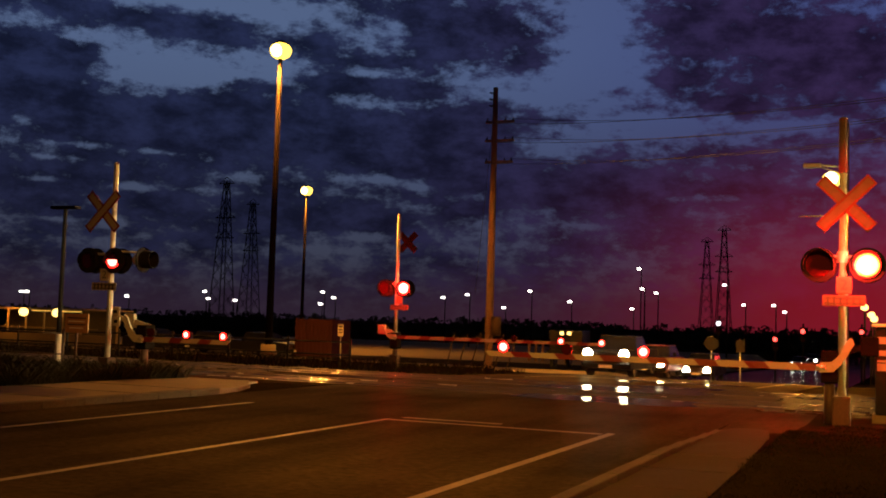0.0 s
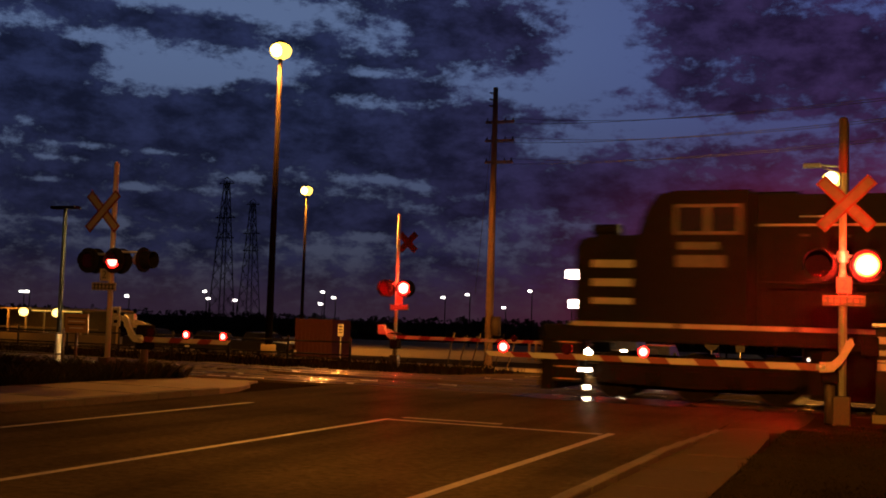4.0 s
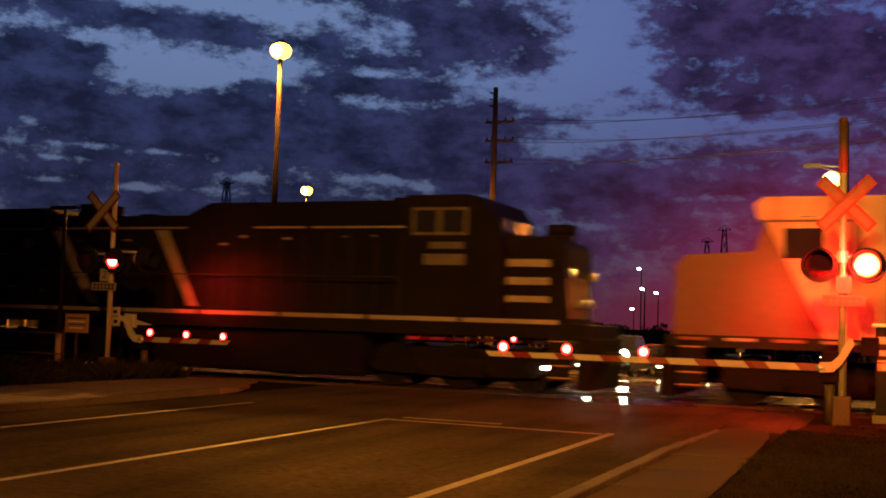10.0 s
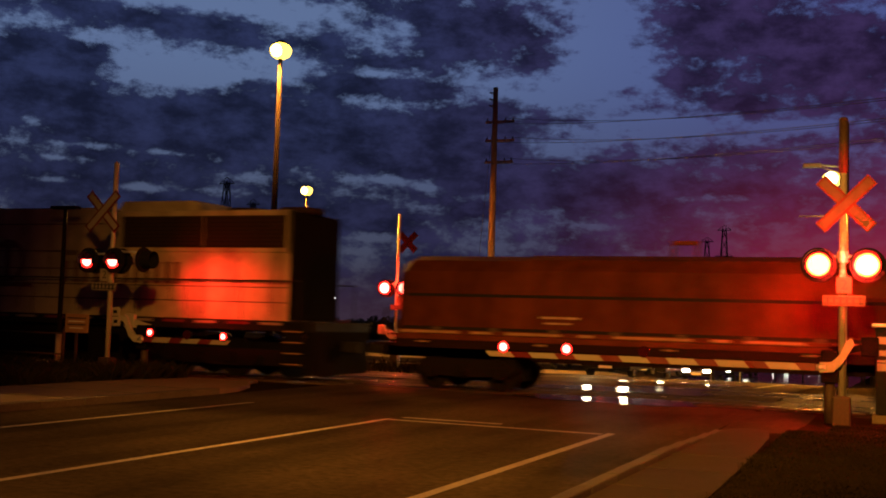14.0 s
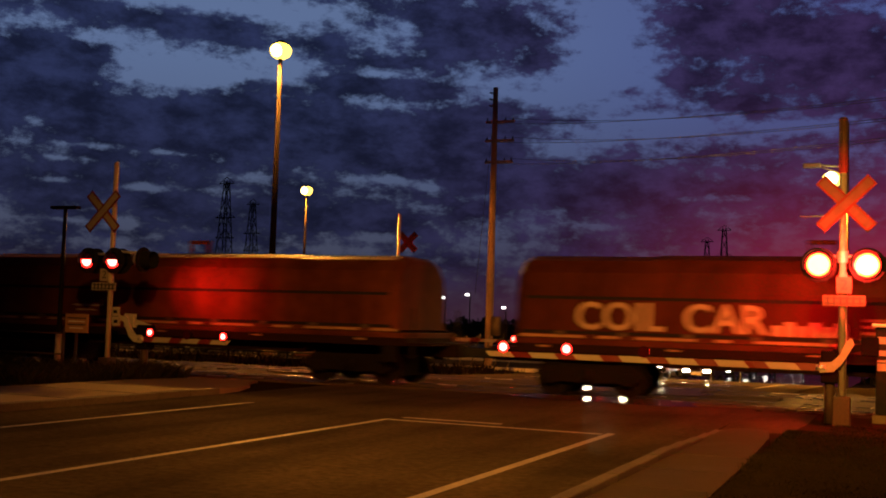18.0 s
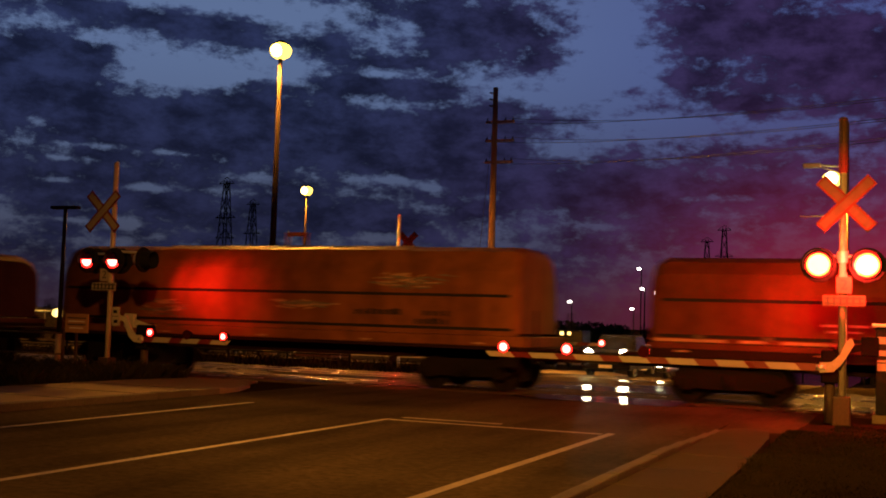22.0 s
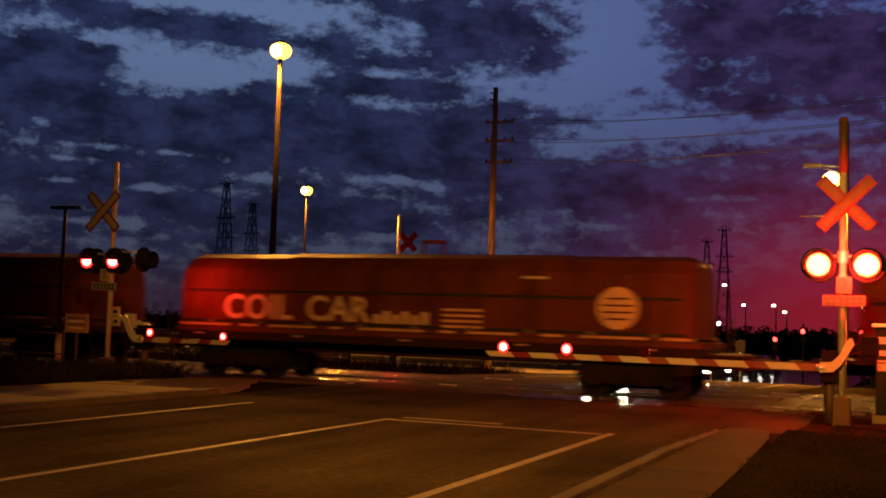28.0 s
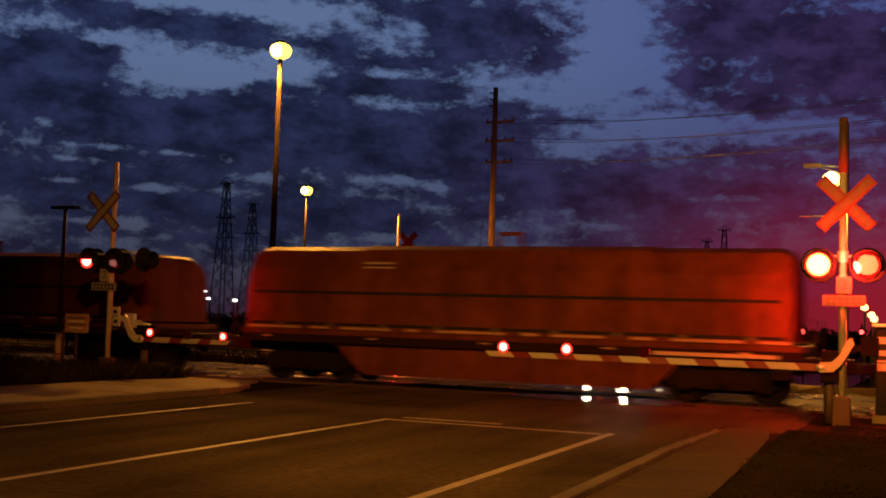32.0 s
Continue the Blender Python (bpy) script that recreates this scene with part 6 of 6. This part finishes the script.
        for k in range(12):
            part("cover_rib", box(B(), 0.95 + 1.04 * k, 1.0 + 1.04 * k, s * 1.503 - 0.008, s * 1.503 + 0.008, 1.48, 2.18), cover_m, cover)
        for k in range(0 if lettered_panel else 9):
            part("cover_latch", box(B(), 1.0 + 1.42 * k, 1.18 + 1.42 * k, s * 1.56 - 0.02, s * 1.56 + 0.02, 1.38, 1.47), RUST, cover)
        part("ladder", box(B(), 12.9, 13.3, s * 1.50 - 0.02, s * 1.50 + 0.02, 0.6, 1.35), UNDER, t)
        if letters:
            def put(txt, x, z, size, spread=1.0):
                return lettering("lettering", txt, size, pose(x, s * 1.510, z, 90, 0, 0 if s < 0 else 180), LETTER, cover, 0.004, spread, 0.016)
            a = 1 if s < 0 else -1
            off = 0.0 if s < 0 else L
            for word, x, sc in (("COIL", 2.42, 1.42), ("CAR", 4.68, 1.42)):
                ob = put(word, off + a * x, 1.79, 0.84)
                ob.scale = (1.04, 1.0, 1.0)
            for k in range(6):
                x = off + a * (5.68 + 0.25 * k)
                part("small_letter_bar", box(B(), min(x, x + a * 0.16), max(x, x + a * 0.16), s * 1.508 - 0.004, s * 1.508 + 0.004, 1.50, 1.50 + (0.30 if k % 2 else 0.22)), LETTER, cover)
            for k in range(4):
                x = off + a * 7.45
                part("data_bar", box(B(), min(x, x + a * 1.0), max(x, x + a * 1.0), s * 1.508 - 0.004, s * 1.508 + 0.004, 1.45 + 0.13 * k, 1.51 + 0.13 * k), DIMLETTER, cover)
            x = off + a * 11.62
            disc = part("emblem", tube(B(), (x, s * 1.503, 2.0), (x, s * 1.512, 2.0), 0.47, n=32), EMBLEM, cover, "pale round emblem")
            for k, w in enumerate((0.26, 0.36, 0.36, 0.26)):
                part("emblem_bar", box(B(), x - w, x + w, s * 1.514 - 0.003, s * 1.514 + 0.003, 1.74 + 0.15 * k, 1.78 + 0.15 * k), cover_m, disc)
            part("data_bar", box(B(), off + a * 9.7 - 0.3, off + a * 9.7 + 0.3, s * 1.508 - 0.004, s * 1.508 + 0.004, 2.62, 2.68), LETTER, cover)
        elif well:
            part("data_bar", box(B(), 3.35, 4.1, s * 1.455 - 0.03, s * 1.455 + 0.03, 2.92, 2.97), LETTER, cover)
            part("data_bar", box(B(), 3.35, 4.1, s * 1.46 - 0.03, s * 1.46 + 0.03, 2.82, 2.86), LETTER, cover)
            part("sill_stripe", box(B(), 10.4, 13.0, s * 1.553 - 0.004, s * 1.553 + 0.004, 1.02, 1.10), LETTER, t, "pale sill stripe")
        elif lettered_panel:
            worn = random.Random(4)
            # smeared pale paint below and above the seam
            for x0, x1, z0, z1, count in ((2.6, 4.4, 1.50, 1.95, 44), (6.55, 8.9, 1.78, 2.02, 40), (9.4, 12.0, 2.30, 2.74, 56)):
                for k in range(count):
                    bw, bh, sk = worn.uniform(0.10, 0.50), worn.uniform(0.014, 0.045), worn.uniform(-0.05, 0.05)
                    bx, bz = worn.triangular(x0, x1 - 0.4, x0 + 0.35 * (x1 - x0)), worn.triangular(z0, z1, 0.5 * (z0 + z1))
                    y = 1.509 - max(0.0, bz - 2.35) * 0.178 + 0.00015 * k
                    bm = prism(B(), [(bx, bz), (bx + bw, bz + sk), (bx + bw, bz + sk + bh), (bx, bz + bh)], min(s * y, s * (y - 0.06)), max(s * y, s * (y - 0.06)))
                    part("paint_smear", bm, DIMLETTER if k % 3 == 0 else GREYLETTER, cover, "smeared pale paint")
            # small dark lettering below it
            for x0, count, z in ((9.1, 7, 1.72), (10.9, 4, 1.72), (10.7, 5, 1.52)):
                for k in range(count):
                    part("worn_letter_bar", box(B(), x0 + 0.18 * k, x0 + 0.18 * k + worn.uniform(0.08, 0.15), s * 1.506 - 0.004, s * 1.506 + 0.004, z, z + worn.uniform(0.1, 0.15)), BLACK, cover, "worn black lettering")
        else:
            part("data_bar", box(B(), 3.6, 4.5, s * 1.506 - 0.004, s * 1.506 + 0.004, 1.72, 1.77), LETTER, cover)
            part("data_bar", box(B(), 3.7, 4.3, s * 1.506 - 0.004, s * 1.506 + 0.004, 1.60, 1.64), LETTER, cover)
    # lifting bracket at the middle of the cover
    br = part("lifting_bracket", box(B(), 6.25, 6.33, -0.09, 0.0, top - 0.02, top + 0.34, 0.01), cover_m, cover)
    part("bracket_leg", box(B(), 6.80, 6.88, -0.09, 0.0, top - 0.02, top + 0.34, 0.01), cover_m, br)
    part("bracket_bar", box(B(), 6.24, 6.89, -0.10, 0.01, top + 0.30, top + 0.40, 0.02), cover_m, br)
    return t


TRAIN = []
lead = ge_loco()
TRAIN.append((lead, 4.62, False))
second = copy_thing(lead, pose(0, NEAR_Y, 0.016, 0, 0, 180))
for o in second.children_recursive:
    if o.name.startswith(("headlight.", "ditch_light", "nose_light")):
        o.data = o.data.copy()
        o.data.materials[0] = CHROME
TRAIN.append((second, 7.93, True))
TRAIN.append((cream_loco(), 11.04, False))
plain = coil_car(COILBROWN, "brown covered steel coil car with a plain cover")
TRAIN.append((plain, 14.11, False))
for tp in (16.32, 22.91, 25.12, 29.44):
    TRAIN.append((copy_thing(plain, pose(0, NEAR_Y, 0.016)), tp, False))
worded = coil_car(COILDARK, "brown covered coil car with pale lettering and emblem", 3.22, letters=True)
TRAIN.append((worded, 18.51, False))
TRAIN.append((copy_thing(worded, pose(0, NEAR_Y, 0.016)), 27.29, False))
TRAIN.append((coil_car(COILTAN, "tan covered coil car with worn pale emblems", 3.42, lettered_panel=True), 20.75, False))
TRAIN.append((coil_car(COILBROWN, "brown covered coil car with a deep well", 3.42, well=True), 31.56, False))


# ---- what moves ----


def run(t):
    """How far the train has rolled after t seconds; it gathers speed slowly."""
    return 6.95 * t + 0.013 * t * t


def flash(t, phase, first, gate_lamp):
    """Whether a lamp of a pair is lit; the big lamps take a tenth of a second to fade."""
    if gate_lamp:
        return ((t - phase) / 0.9915 + (0.045 if first else 0.53)) % 1.0 < (0.56 if first else 0.522)
    return ((t - phase) / 0.9915 + (0.035 if first else 0.535)) % 1.0 < 0.638


def motions():
    for ob, passes, turned in TRAIN:
        rows = []
        for k in range(33):
            x = -12.0 - (run(k) - run(passes))
            rows.append((float(k), pose(x + 20.45, NEAR_Y, 0.016, 0, 0, 180) if turned else pose(x, NEAR_Y, 0.016)))
        walk(ob, rows)
        # its wheels roll while it is near the crossing
        x0 = -12.0 - (run(0) - run(passes))
        t0, t1 = max(0.0, passes - 3.2), min(32.0, passes + 5.6)
        count = max(2, int((t1 - t0) / 0.1))
        times = [t0 + (t1 - t0) * k / count for k in range(count + 1)]
        for w in ob.children_recursive:
            if not w.name.startswith("wheelset"):
                continue
            c, r = w.location.copy(), w["radius"]
            turn = [math.degrees((run(t) - run(t0)) / r) * (1 if turned else -1) for t in times]
            rolls = [(t, pose(c.x, c.y, c.z, 0, a % 360, 0)) for t, a in zip(times, turn)]
            if times[0] > 0.05:
                rolls.insert(0, (0.0, rolls[0][1]))
            if times[-1] < 31.95:
                rolls.append((32.0, rolls[-1][1]))
            walk(w, rolls)
    # flashing lamps: 1 and 2 on the masts, 3 and 4 on the gate arms
    for ob, rest, step, which in BULBS:
        phase = 0.15 if which < 3 else 0.10
        first = which % 2 == 1
        rows, state = [], None
        for k in range(32 * FPS + 1):
            t = k / FPS
            now = flash(t, phase, first, which > 2)
            if now != state:
                if state is not None:
                    rows.append((t - 1 / FPS, Matrix.Translation(rest + step * state)))
                rows.append((t, Matrix.Translation(rest + step * now)))
                state = now
        rows.append((32.0, Matrix.Translation(rest + step * state)))
        walk(ob, rows)
    for ob, rows in ARRIVING:
        walk(ob, [(float(t), pose(-10.45, y, terrain(-10.45, y))) for t, y in rows])
    # the clouds drift slowly to the right and up
    walk(sky_dome, [(0.0, pose(0, 0, 0)), (32.0, pose(0, 0, 0, 0, 0, -1.0))])


motions()
